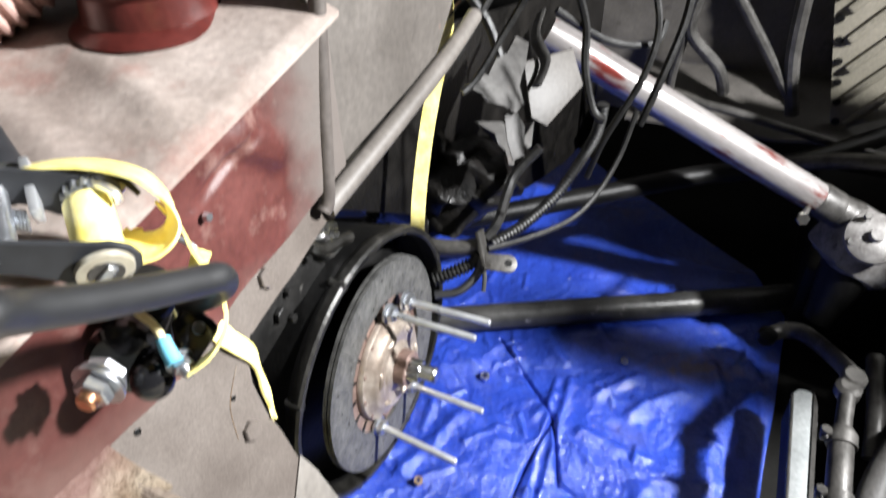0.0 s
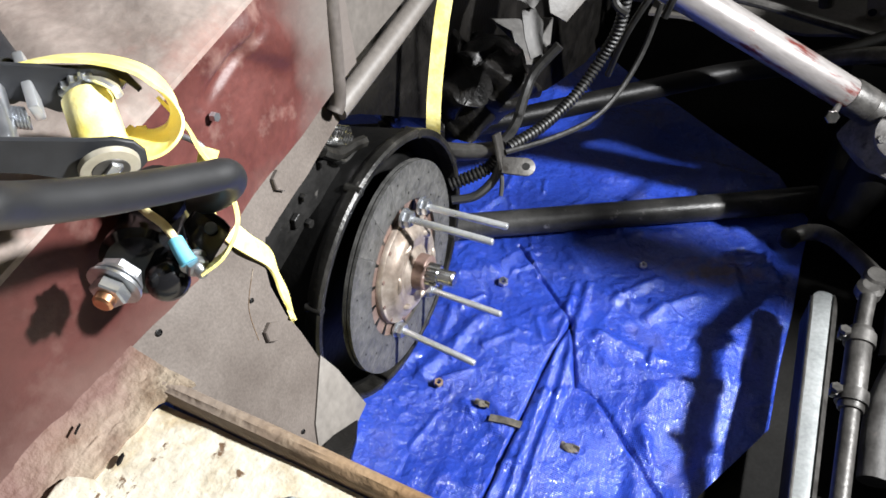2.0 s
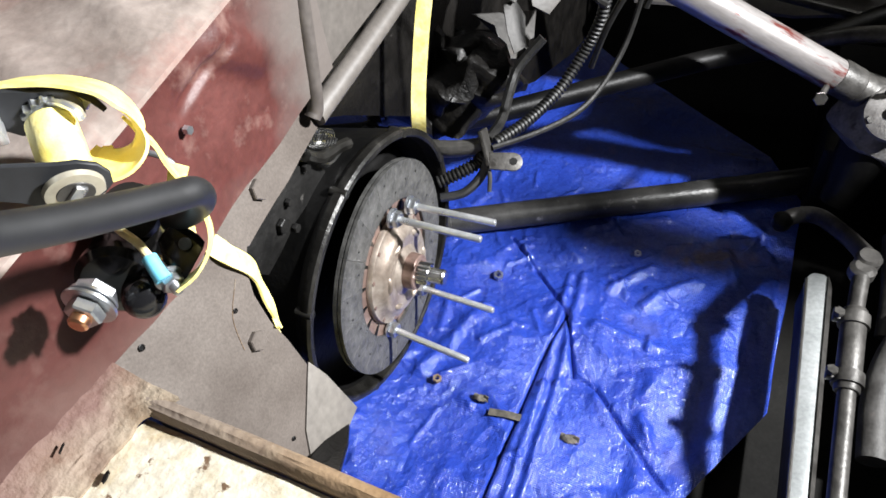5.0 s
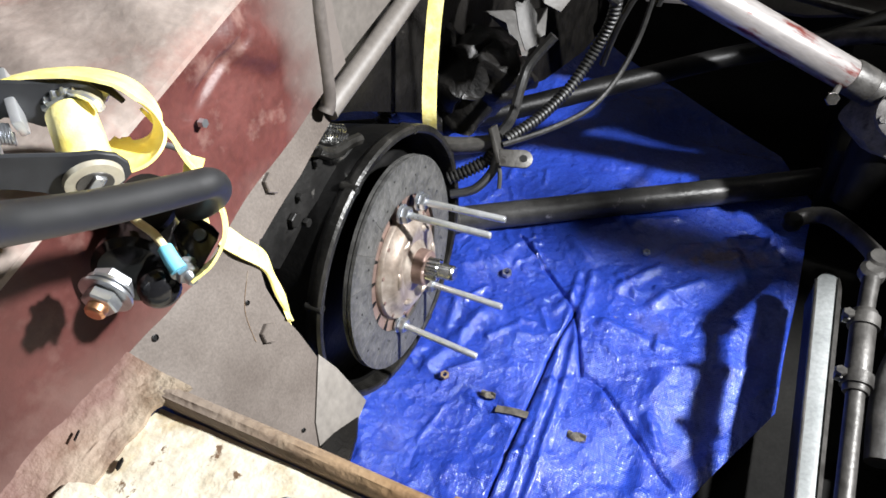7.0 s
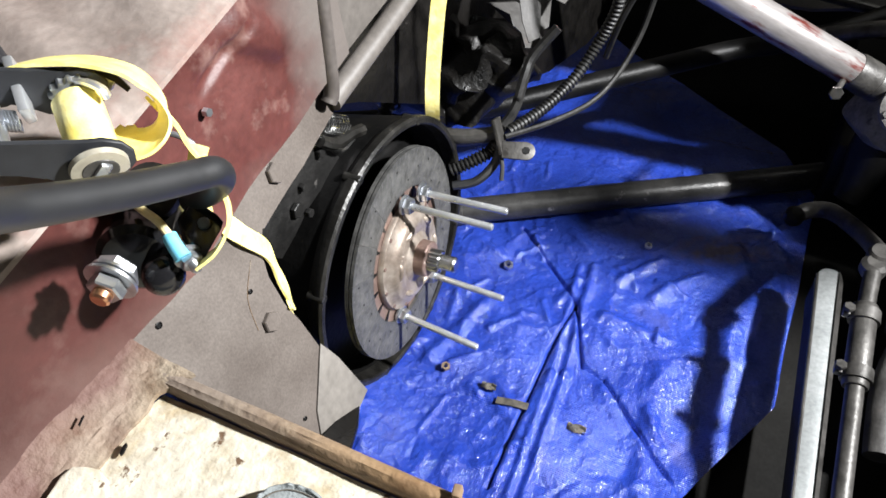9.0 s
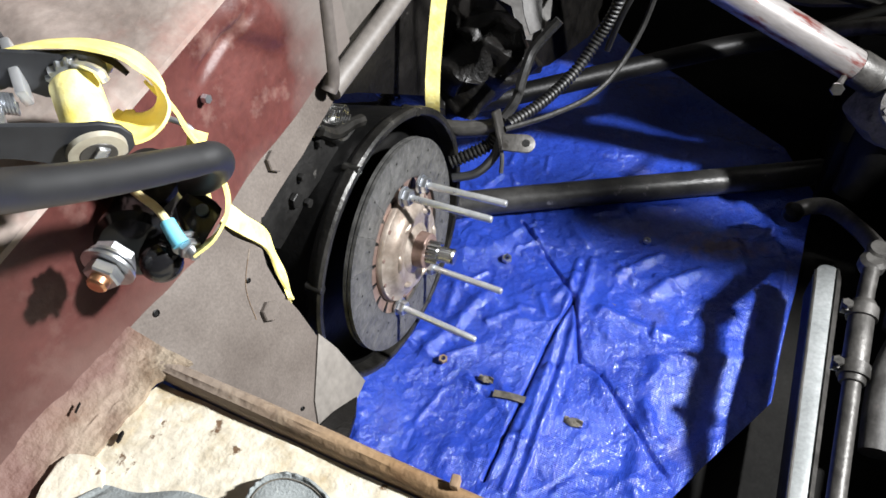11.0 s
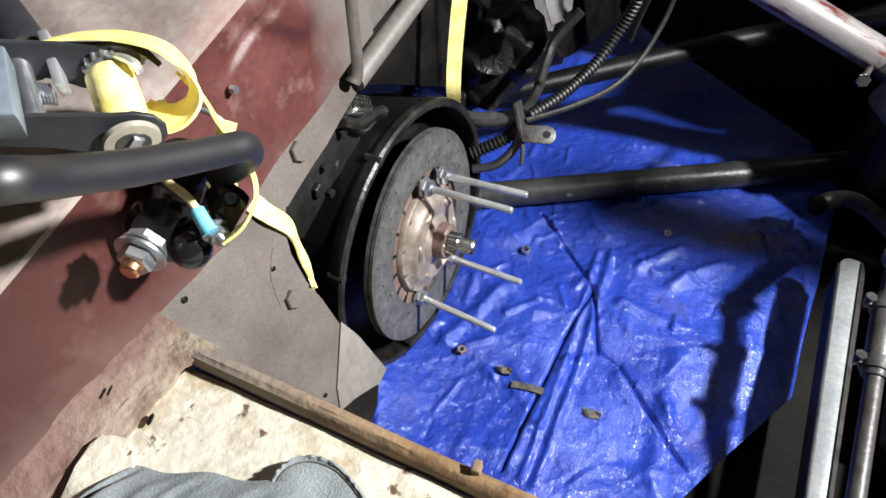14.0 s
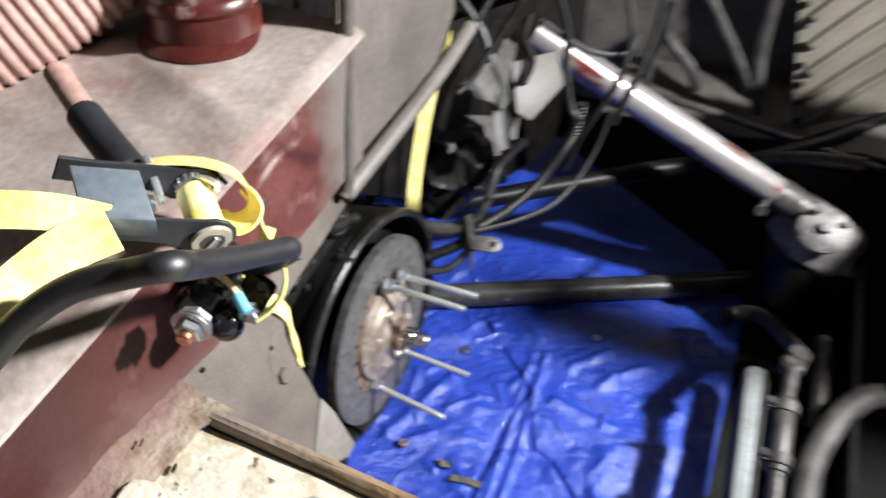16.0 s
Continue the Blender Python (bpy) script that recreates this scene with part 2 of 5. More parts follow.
def tarp_material():
    m = mat("blue_poly_tarp", (0.018, 0.047, 0.36), (0.029, 0.076, 0.50), 5, 0.17, 0, 0.0, None, rough2=0.10)
    n, l = m.node_tree.nodes, m.node_tree.links
    b = n["Principled BSDF"]
    tc = n.new("ShaderNodeTexCoord")
    heights = []
    for axis in ("X", "Y"):
        w = n.new("ShaderNodeTexWave")
        w.bands_direction = axis
        w.inputs["Scale"].default_value = 95
        w.inputs["Distortion"].default_value = 0.6
        l.new(tc.outputs["Object"], w.inputs["Vector"])
        heights.append(w)
    mul = n.new("ShaderNodeMath")
    mul.operation = "MULTIPLY"
    l.new(heights[0].outputs["Fac"], mul.inputs[0])
    l.new(heights[1].outputs["Fac"], mul.inputs[1])
    crumple = n.new("ShaderNodeTexNoise")
    crumple.inputs["Scale"].default_value, crumple.inputs["Detail"].default_value = 46, 5
    l.new(tc.outputs["Object"], crumple.inputs["Vector"])
    b1 = n.new("ShaderNodeBump")
    b1.inputs["Strength"].default_value, b1.inputs["Distance"].default_value = 0.50, 0.0065
    l.new(crumple.outputs[0], b1.inputs["Height"])
    b2 = n.new("ShaderNodeBump")
    b.inputs["Specular IOR Level"].default_value = 1.0
    b2.inputs["Strength"].default_value, b2.inputs["Distance"].default_value = 0.42, 0.002
    l.new(mul.outputs[0], b2.inputs["Height"])
    vor = n.new("ShaderNodeTexVoronoi")
    vor.inputs["Scale"].default_value = 17
    warp = n.new("ShaderNodeVectorMath")
    warp.operation = "MULTIPLY_ADD"
    warp.inputs[1].default_value = (0.10, 0.10, 0.10)
    l.new(crumple.outputs["Color"], warp.inputs[0])
    l.new(tc.outputs["Object"], warp.inputs[2])
    l.new(warp.outputs[0], vor.inputs["Vector"])
    b3 = n.new("ShaderNodeBump")
    b3.inputs["Strength"].default_value, b3.inputs["Distance"].default_value = 0.48, 0.010
    l.new(vor.outputs["Distance"], b3.inputs["Height"])
    l.new(b1.outputs[0], b3.inputs["Normal"])
    l.new(b3.outputs[0], b2.inputs["Normal"])
    l.new(b2.outputs[0], b.inputs["Normal"])
    # grey dust smears
    base = b.inputs["Base Color"].links[0].from_socket
    dust = n.new("ShaderNodeTexNoise")
    dust.inputs["Scale"].default_value, dust.inputs["Detail"].default_value = 7, 8
    l.new(tc.outputs["Object"], dust.inputs["Vector"])
    ramp = n.new("ShaderNodeValToRGB")
    ramp.color_ramp.elements[0].position, ramp.color_ramp.elements[1].position = 0.60, 0.80
    ramp.color_ramp.elements[1].color = (0.6, 0.6, 0.6, 1)
    l.new(dust.outputs[0], ramp.inputs[0])
    mx = n.new("ShaderNodeMix")
    mx.data_type = "RGBA"
    l.new(ramp.outputs[0], mx.inputs[0])
    l.new(base, mx.inputs[6])
    mx.inputs[7].default_value = (0.14, 0.13, 0.15, 1)
    # one trodden dirt smear
    mp = n.new("ShaderNodeMapping")
    mp.vector_type = "TEXTURE"
    mp.inputs["Location"].default_value = (0.29, 0.66, 0.0)
    mp.inputs["Rotation"].default_value = (0, 0, 0.35)
    mp.inputs["Scale"].default_value = (0.13, 0.055, 0.4)
    l.new(tc.outputs["Object"], mp.inputs[0])
    ball = n.new("ShaderNodeTexGradient")
    ball.gradient_type = "SPHERICAL"
    l.new(mp.outputs[0], ball.inputs[0])
    speck = n.new("ShaderNodeTexNoise")
    speck.inputs["Scale"].default_value, speck.inputs["Detail"].default_value = 45, 8
    l.new(tc.outputs["Object"], speck.inputs["Vector"])
    ml = n.new("ShaderNodeMath")
    ml.operation = "MULTIPLY"
    l.new(ball.outputs["Fac"], ml.inputs[0])
    l.new(speck.outputs[0], ml.inputs[1])
    rp = n.new("ShaderNodeValToRGB")
    rp.color_ramp.elements[0].position, rp.color_ramp.elements[1].position = 0.12, 0.42
    rp.color_ramp.elements[1].color = (0.75, 0.75, 0.75, 1)
    l.new(ml.outputs[0], rp.inputs[0])
    m2 = n.new("ShaderNodeMix")
    m2.data_type = "RGBA"
    l.new(rp.outputs[0], m2.inputs[0])
    l.new(mx.outputs[2], m2.inputs[6])
    m2.inputs[7].default_value = (0.10, 0.075, 0.075, 1)
    l.new(m2.outputs[2], b.inputs["Base Color"])
    return m


TARP = tarp_material()


# ---- mesh tools ----
def finish(bm, smooth=True, angle=35):
    bmesh.ops.recalc_face_normals(bm, faces=bm.faces[:])
    for f in bm.faces:
        f.smooth = smooth
    if smooth:
        for e in bm.edges:
            if len(e.link_faces) == 2 and e.calc_face_angle(0) > radians(angle):
                e.smooth = False
    return bm


def part(name, bm, material, parent=None, label=""):
    me = bpy.data.meshes.new(name)
    finish(bm)
    bm.to_mesh(me)
    bm.free()
    me.materials.append(material)
    ob = new(name, me)
    if parent is not None:
        ob.parent = parent
    if label:
        ob["label"] = label
    return ob


def thing(name, label, category, group="", kind=""):
    return tagged(new(name), label, category, group, kind)


def solo(name, bm, material, label, category, group="", kind=""):
    return tagged(part(name, bm, material), label, category, group, kind)


def V(*a):
    return Vector(a[0]) if len(a) == 1 else Vector(a)


def smooth_path(points, steps=8):
    p = [Vector(q) for q in points]
    if len(p) < 3:
        return p
    out = []
    for i in range(len(p) - 1):
        a, b, c, d = p[max(i - 1, 0)], p[i], p[i + 1], p[min(i + 2, len(p) - 1)]
        for k in range(steps):
            t = k / steps
            out.append(0.5 * ((2 * b) + (c - a) * t + (2 * a - 5 * b + 4 * c - d) * t * t + (3 * b - a - 3 * c + d) * t ** 3))
    out.append(p[-1])
    return out


def rings(path, first_up=None):
    """A turning frame carried along a path: place, side, up."""
    out, up = [], Vector(first_up) if first_up is not None else None
    for i, p in enumerate(path):
        d = (path[min(i + 1, len(path) - 1)] - path[max(i - 1, 0)]).normalized()
        if up is None:
            up = d.orthogonal()
        up = (up - d * up.dot(d)).normalized()
        out.append((p, d.cross(up), up, d))
    return out


def tube(points, radius, seg=14, steps=8, bm=None, ridges=0.0, pitch=0.004, flat=1.0, up=None):
    bm = bm or bmesh.new()
    path = smooth_path(points, steps)
    if ridges:
        length = sum((b - a).length for a, b in zip(path, path[1:]))
        n = int(length / pitch * 4)
        dense, acc, k = [], 0.0, 0
        marks = [length * i / n for i in range(n + 1)]
        for a, b in zip(path, path[1:]):
            s = (b - a).length
            while k <= n and marks[k] <= acc + s + 1e-9:
                dense.append(a.lerp(b, (marks[k] - acc) / s if s else 0))
                k += 1
            acc += s
        path = dense
    n = len(path)
    fr = rings(path, up)
    loops = []
    for i, (p, s, u, d) in enumerate(fr):
        r = radius[0] + (radius[1] - radius[0]) * i / (n - 1) if isinstance(radius, tuple) else radius
        if ridges:
            r += ridges * (1 if i % 4 in (0, 1) else -1)
        loops.append([bm.verts.new(p + (s * math.cos(a) * flat + u * math.sin(a)) * r) for a in [2 * math.pi * k / seg for k in range(seg)]])
    for a, b in zip(loops, loops[1:]):
        for k in range(seg):
            bm.faces.new((a[k], a[(k + 1) % seg], b[(k + 1) % seg], b[k]))
    bm.faces.new(loops[0][::-1])
    bm.faces.new(loops[-1])
    return bm


def lathe(profile, origin, axis, seg=48, bm=None, closed=False, arc=None):
    """Turns (along, radius) pairs round an axis; closed joins the last pair to the first."""
    bm = bm or bmesh.new()
    d = Vector(axis).normalized()
    s = d.orthogonal().normalized()
    u = d.cross(s)
    o = Vector(origin)
    loops = []
    for a, r in profile:
        loops.append([bm.verts.new(o + d * a + (s * math.cos(w) + u * math.sin(w)) * max(r, 1e-5)) for w in [2 * math.pi * k / seg for k in range(seg)]])
    pairs = list(zip(loops, loops[1:])) + ([(loops[-1], loops[0])] if closed else [])
    for a, b in pairs:
        for k in range(seg):
            bm.faces.new((a[k], a[(k + 1) % seg], b[(k + 1) % seg], b[k]))
    if not closed:
        bm.faces.new(loops[0][::-1])
        bm.faces.new(loops[-1])
    return bm


def ribbon(points, width, thick, side, steps=8, bm=None):
    """A band swept along points, its width lying along side (one vector or one for each point)."""
    bm = bm or bmesh.new()
    path = smooth_path(points, steps)
    n = len(path)
    sides = [Vector(s) for s in side] if isinstance(side[0], (tuple, list, Vector)) else [Vector(side)]
    loops = []
    for i, p in enumerate(path):
        d = (path[min(i + 1, n - 1)] - path[max(i - 1, 0)]).normalized()
        f = i / (n - 1) * (len(sides) - 1)
        k = min(int(f), max(len(sides) - 2, 0))
        s = sides[k].lerp(sides[min(k + 1, len(sides) - 1)], f - k)
        s = (s - d * s.dot(d)).normalized()
        u = d.cross(s)
        loops.append([bm.verts.new(p + s * a * width / 2 + u * b * thick / 2) for a, b in ((-1, -1), (0, -1.25), (1, -1), (1, 1), (0, 1.25), (-1, 1))])
    for a, b in zip(loops, loops[1:]):
        for k in range(6):
            bm.faces.new((a[k], a[(k + 1) % 6], b[(k + 1) % 6], b[k]))
    bm.faces.new(loops[0][::-1])
    bm.faces.new(loops[-1])
    return bm


def slab(outline, depth, bevel=0.0, bm=None):
    """A plate: an outline of points in space, given a thickness along the vector depth."""
    bm = bm or bmesh.new()
    d = Vector(depth)
    a = [bm.verts.new(Vector(p)) for p in outline]
    b = [bm.verts.new(Vector(p) + d) for p in outline]
    n = len(a)
    faces = [bm.faces.new(a), bm.faces.new(b[::-1])]
    faces += [bm.faces.new((a[k], b[k], b[(k + 1) % n], a[(k + 1) % n])) for k in range(n)]
    if bevel:
        es = [e for f in faces[:2] for e in f.edges]
        bmesh.ops.bevel(bm, geom=es, offset=bevel, segments=2, affect="EDGES", profile=0.5)
    return bm


def box(m, size, bevel=0.002, bm=None):
    bm = bm or bmesh.new()
    made = bmesh.ops.create_cube(bm, size=1, matrix=m @ Matrix.Diagonal((*size, 1)))
    if bevel:
        es = {e for v in made["verts"] for e in v.link_edges}
        bmesh.ops.bevel(bm, geom=list(es), offset=bevel, segments=2, affect="EDGES", profile=0.5)
    return bm


def turned(origin, zaxis, xhint=(0, 0, 1)):
    z = Vector(zaxis).normalized()
    x = Vector(xhint) - z * Vector(xhint).dot(z)
    x.normalize()
    y = z.cross(x)
    m = Matrix((x, y, z)).transposed().to_4x4()
    return Matrix.Translation(origin) @ m


def hexa(origin, axis, r, h, hole=0.0, bm=None, turn=0.0):
    bm = bm or bmesh.new()
    m = turned(origin, axis, (0.31, 0.2, 0.93))
    ang = [math.pi / 3 * k + turn for k in range(6)]
    prof = [(0, 0.92), (h * 0.12, 1), (h * 0.85, 1), (h, 0.9)]
    loops = [[bm.verts.new(m @ V(math.cos(a) * r * f, math.sin(a) * r * f, z)) for a in ang] for z, f in prof]
    for a, b in zip(loops, loops[1:]):
        for k in range(6):
            bm.faces.new((a[k], a[(k + 1) % 6], b[(k + 1) % 6], b[k]))
    if hole:
        ins = [[bm.verts.new(m @ V(math.cos(a) * hole, math.sin(a) * hole, z)) for a in ang] for z in (0, h)]
        for k in range(6):
            j = (k + 1) % 6
            bm.faces.new((loops[0][k], ins[0][k], ins[0][j], loops[0][j]))
            bm.faces.new((loops[-1][k], loops[-1][j], ins[1][j], ins[1][k]))
            bm.faces.new((ins[0][k], ins[1][k], ins[1][j], ins[0][j]))
    else:
        bm.faces.new(loops[0][::-1])
        bm.faces.new(loops[-1])
    return bm


def threads(origin, axis, r, length, pitch=0.0015, bm=None):
    n = int(length / pitch)
    prof = []
    for i in range(n):
        prof += [(i * pitch, r * 0.9), (i * pitch + pitch / 2, r)]
    prof.append((length, r * 0.85))
    return lathe(prof, origin, axis, 16, bm)


def sheet(nu, nv, at, thick, bm=None):
    """A sheet of nu x nv cells at the points at(u, v), with a back face offset by thick."""
    bm = bm or bmesh.new()
    t = Vector(thick)
    g = [[bm.verts.new(at(i / nu, j / nv)) for j in range(nv + 1)] for i in range(nu + 1)]
    h = [[bm.verts.new(v.co + t) for v in row] for row in g]
    for i in range(nu):
        for j in range(nv):
            bm.faces.new((g[i][j], g[i + 1][j], g[i + 1][j + 1], g[i][j + 1]))
            bm.faces.new((h[i][j], h[i][j + 1], h[i + 1][j + 1], h[i + 1][j]))
    for i in range(nu):
        bm.faces.new((g[i][0], h[i][0], h[i + 1][0], g[i + 1][0]))
        bm.faces.new((g[i][nv], g[i + 1][nv], h[i + 1][nv], h[i][nv]))
    for j in range(nv):
        bm.faces.new((g[0][j], g[0][j + 1], h[0][j + 1], h[0][j]))
        bm.faces.new((g[nu][j], h[nu][j], h[nu][j + 1], g[nu][j + 1]))
    return bm


def wob(p, s, a):
    return noise.noise(Vector(p) * s) * a


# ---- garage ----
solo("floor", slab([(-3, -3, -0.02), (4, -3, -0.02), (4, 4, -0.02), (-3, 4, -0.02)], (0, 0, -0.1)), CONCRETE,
     "concrete garage floor with oil stains, its colour darkened to hold the shade", "floor", kind="structure")
for nm, a, b, d in (("wall_west", (-3, -3), (-3, 4), (-0.1, 0, 0)), ("wall_east", (4, -3), (4, 4), (0.1, 0, 0)),
                    ("wall_south", (-3, -3), (4, -3), (0, -0.1, 0)), ("wall_north", (-3, 4), (4, 4), (0, 0.1, 0))):
    solo(nm, slab([(*a, 0), (*b, 0), (*b, 2.8), (*a, 2.8)], d), PLASTER, "plain pale plaster garage wall", "wall", kind="structure")
solo("ceiling", slab([(-3, -3, 2.8), (4, -3, 2.8), (4, 4, 2.8), (-3, 4, 2.8)], (0, 0, 0.1)), PLASTER,
     "plain pale garage ceiling", "ceiling", kind="structure")


# ---- blue tarp on the ground ----
def seg_dist(x, y, a, b):
    ax, ay = a
    bx, by = b
    t = np.clip(((x - ax) * (bx - ax) + (y - ay) * (by - ay)) / ((bx - ax) ** 2 + (by - ay) ** 2), 0, 1)
    return np.hypot(x - ax - t * (bx - ax), y - ay - t * (by - ay))




def build_tarp():
    nu, nv = 560, 560
    v, u = np.meshgrid(np.linspace(0, 1, nv), np.linspace(0, 1, nu))
    # finer cells in the near, lit part
    y = -0.35 + 1.80 * v ** 1.25
    edge = np.where(y > 0.347, 0.435, 0.435 - (0.347 - y) * 0.4615) + 0.0012 * np.sin(y * 23)
    edge = edge - np.interp(y, (0.87, 1.0, 1.25, 1.45), (0.0, 0.08, 0.45, 0.70))
    x = edge - (edge + 1.1) * (1 - u) ** 1.7
    z = np.zeros_like(x)
    for k in range(16):
        a = random.uniform(0, math.pi)
        f = random.uniform(6, 40)
        z += 0.034 / f * np.sin((x * math.cos(a) + y * math.sin(a)) * f + random.uniform(0, 6) + 1.3 * np.sin(x * 9 + k) + 1.1 * np.sin(y * 7 - k))
    for k in range(12):
        a = random.choice((0.35, 1.25, 1.9, 2.7)) + random.uniform(-0.3, 0.3)
        f = random.uniform(18, 60)
        amp = np.clip(0.5 + np.sin(x * random.uniform(5, 14) + k) + np.sin(y * random.uniform(5, 14) + 2 * k), 0, 1.6)
        z += 0.060 / f * amp * (1 - np.abs(np.sin((x * math.cos(a) + y * math.sin(a)) * f * 0.5 + random.uniform(0, 6) + 0.9 * np.sin(x * 13 + k) + 0.9 * np.sin(y * 11 - k)))) ** 3
    ridge = lambda a, b, w, h: h * np.exp(-(seg_dist(x, y, a, b) / w) ** 2)
    folds = (
        ((0.0013, 0.4994), (0.0766, 0.4248), 0.0028, -0.006), ((0.0766, 0.4248), (0.1279, 0.3044), 0.0028, -0.006),
        ((0.0766, 0.4248), (0.0656, 0.3091), 0.0035, -0.006), ((0.0656, 0.3091), (0.0664, 0.0363), 0.0035, -0.006),
        ((0.1279, 0.3044), (0.1705, 0.2921), 0.0028, -0.005), ((0.1705, 0.2921), (0.3312, 0.1462), 0.0028, -0.006),
        ((-0.0910, 0.5787), (0.0013, 0.4994), 0.0028, -0.006), ((0.0764, 0.5309), (0.1074, 0.2762), 0.006, 0.008),
        ((0.1074, 0.2762), (0.1229, 0.0378), 0.006, 0.009), ((0.0515, 0.5205), (0.0853, 0.2663), 0.005, 0.006),
        ((0.0853, 0.2663), (0.0998, 0.0369), 0.005, 0.008), ((0.0809, 0.2643), (0.0727, 0.0547), 0.008, 0.006),
        ((-0.1310, 0.2221), (-0.0715, 0.3908), 0.011, 0.010), ((0.2025, 0.4935), (0.2730, 0.5829), 0.010, 0.012),
        ((0.1323, 0.4133), (0.2479, 0.4029), 0.009, 0.009), ((0.1338, 0.5087), (0.1952, 0.5966), 0.008, 0.009),
        ((0.2739, 0.1191), (0.2548, 0.3423), 0.012, 0.008), ((0.2145, 0.1111), (0.2865, 0.1350), 0.008, 0.005),
        ((0.3447, 0.4853), (0.3674, 0.1830), 0.014, 0.012), ((0.4230, 0.5195), (0.4283, 0.3609), 0.012, 0.004))
    for a, b, w, h in folds:
        z += ridge(a, b, w * (0.85 if h < 0 else 1.25), h * (2.2 if h < 0 else 0.9))
    for k in range(130):
        cx, cy, an, le = random.uniform(-0.25, 0.43), random.uniform(0.0, 0.75), random.choice((0.5, 1.9, 1.2, 2.6)) + random.uniform(-0.4, 0.4), random.uniform(0.02, 0.08)
        z += ridge((cx, cy), (cx + le * math.cos(an), cy + le * math.sin(an)), random.uniform(0.004, 0.010), random.uniform(-0.003, 0.008))
    z *= np.clip((edge - x) / 0.05, 0.25, 1)
    z += 0.004
    z = np.maximum(z, -0.012)
    co = np.stack([x, y, z], -1).reshape(-1, 3)
    i = np.arange(nu * nv).reshape(nu, nv)
    faces = np.stack([i[:-1, :-1], i[1:, :-1], i[1:, 1:], i[:-1, 1:]], -1).reshape(-1, 4)
    me = bpy.data.meshes.new("tarp")
    me.from_pydata(co.tolist(), [], faces.tolist())
    me.polygons.foreach_set("use_smooth", [True] * len(faces))
    me.materials.append(TARP)
    me.update()
    ob = tagged(new("tarp", me), "creased glossy blue plastic tarp spread on the floor", "tarp")
    so = ob.modifiers.new("thickness", "SOLIDIFY")
    so.thickness = 0.0006
    so.offset = 1


build_tarp()

# ---- car body ----
body = thing("car_body", "stripped engine bay of an old red car", "car")


def top_edge(y):
    return 0.9255 + 0.19 * y


FOOT_Y = (-0.37, -0.31, -0.263, -0.246, -0.215, -0.163, -0.143, -0.110, -0.088, -0.04)
FOOT_Z = (0.664, 0.748, 0.768, 0.771, 0.778, 0.793, 0.797, 0.800, 0.805, 0.812)


def firewall_at(u, v):
    y = -0.62 + 0.580 * u
    z0 = float(np.interp(y, FOOT_Y, FOOT_Z))
    z1 = top_edge(y)
    z = z0 + (z1 - z0) * v
    x = 0.0385 + (wob((y, z, 1), 14, 0.0022) + wob((y, z, 4), 40, 0.0006)) * (1 - v ** 6)
    # pressed rib and the dented corner
    def bulge(yc, zc, ry, rz, h, ang):
        c, s = math.cos(ang), math.sin(ang)
        a, b = (y - yc) * c + (z - zc) * s, -(y - yc) * s + (z - zc) * c
        return h * math.exp(-((a / ry) ** 4 + (b / rz) ** 4))
    x += bulge(-0.118, 0.871, 0.026, 0.011, 0.006, -0.75)
    x += bulge(-0.150, 0.893, 0.020, 0.016, 0.005, 0.3) * (1 - v ** 8)
    x -= bulge(-0.145, 0.873, 0.022, 0.004, 0.003, 0.35)
    x += 0.0025 * v ** 8
    return Vector((x, y, z))


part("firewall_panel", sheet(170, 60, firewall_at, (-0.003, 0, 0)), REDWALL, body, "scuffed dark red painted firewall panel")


def cowl_at(u, v):
    y = -0.62 + 0.585 * u
    x = 0.0455 - 0.263 * v
    z = top_edge(y) + 0.0015 + 0.010 * (1 - math.exp(-v * 16)) * 0.3
    z += wob((x, y, 3), 16, 0.003) * min(1, v * 8) + 0.0035 * math.exp(-((y + 0.16 + 0.32 * (x - 0.04)) / 0.010) ** 2) * min(1, v * 6)
    z += 0.003 * math.exp(-((y + 0.215 + 0.32 * (x - 0.04)) / 0.012) ** 2) * min(1, v * 6)
    z -= 0.003 * max(0, 1 - v * 30)
    return Vector((x, y, z))


cowl = part("cowl_shelf", sheet(110, 60, cowl_at, (0, 0, -0.003)), DUSTY, body, "dusty grey cowl shelf with red showing through")

# vent collar on the shelf
CC = V(-0.066, -0.070, 0.908)
collar = part("vent_collar", lathe([(0.0, 0.050), (0.003, 0.052), (0.006, 0.049), (0.010, 0.0425), (0.026, 0.0405), (0.030, 0.043), (0.034, 0.0425),
                                    (0.037, 0.040), (0.075, 0.0385), (0.075, 0.036), (0.0, 0.036)], CC, (0, 0, 1), 56, closed=True), RED, body,
              "red round vent collar")
part("collar_tab", slab([CC + V(0.040, 0.005, 0.004), CC + V(0.078, 0.030, 0.004), CC + V(0.072, 0.041, 0.004), CC + V(0.03, 0.034, 0.004)], (0, 0, 0.003), 0.001),
     DUSTY, collar)

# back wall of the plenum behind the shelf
part("cowl_back", slab([(-0.2175, -0.62, 0.70), (-0.2175, 0.6, 0.70), (-0.2175, 0.6, 1.02), (-0.2175, -0.62, 1.02)], (-0.01, 0, 0)), GREASE_FILL, body)

# toe board: the sloping lower plate with the cut opening
TN = V(0.957, 0.025, 0.289)


def toe(y, z, off=0.0):
    return V((0.256 - 0.025 * y - 0.289 * z) / 0.957, y, z) + TN * off


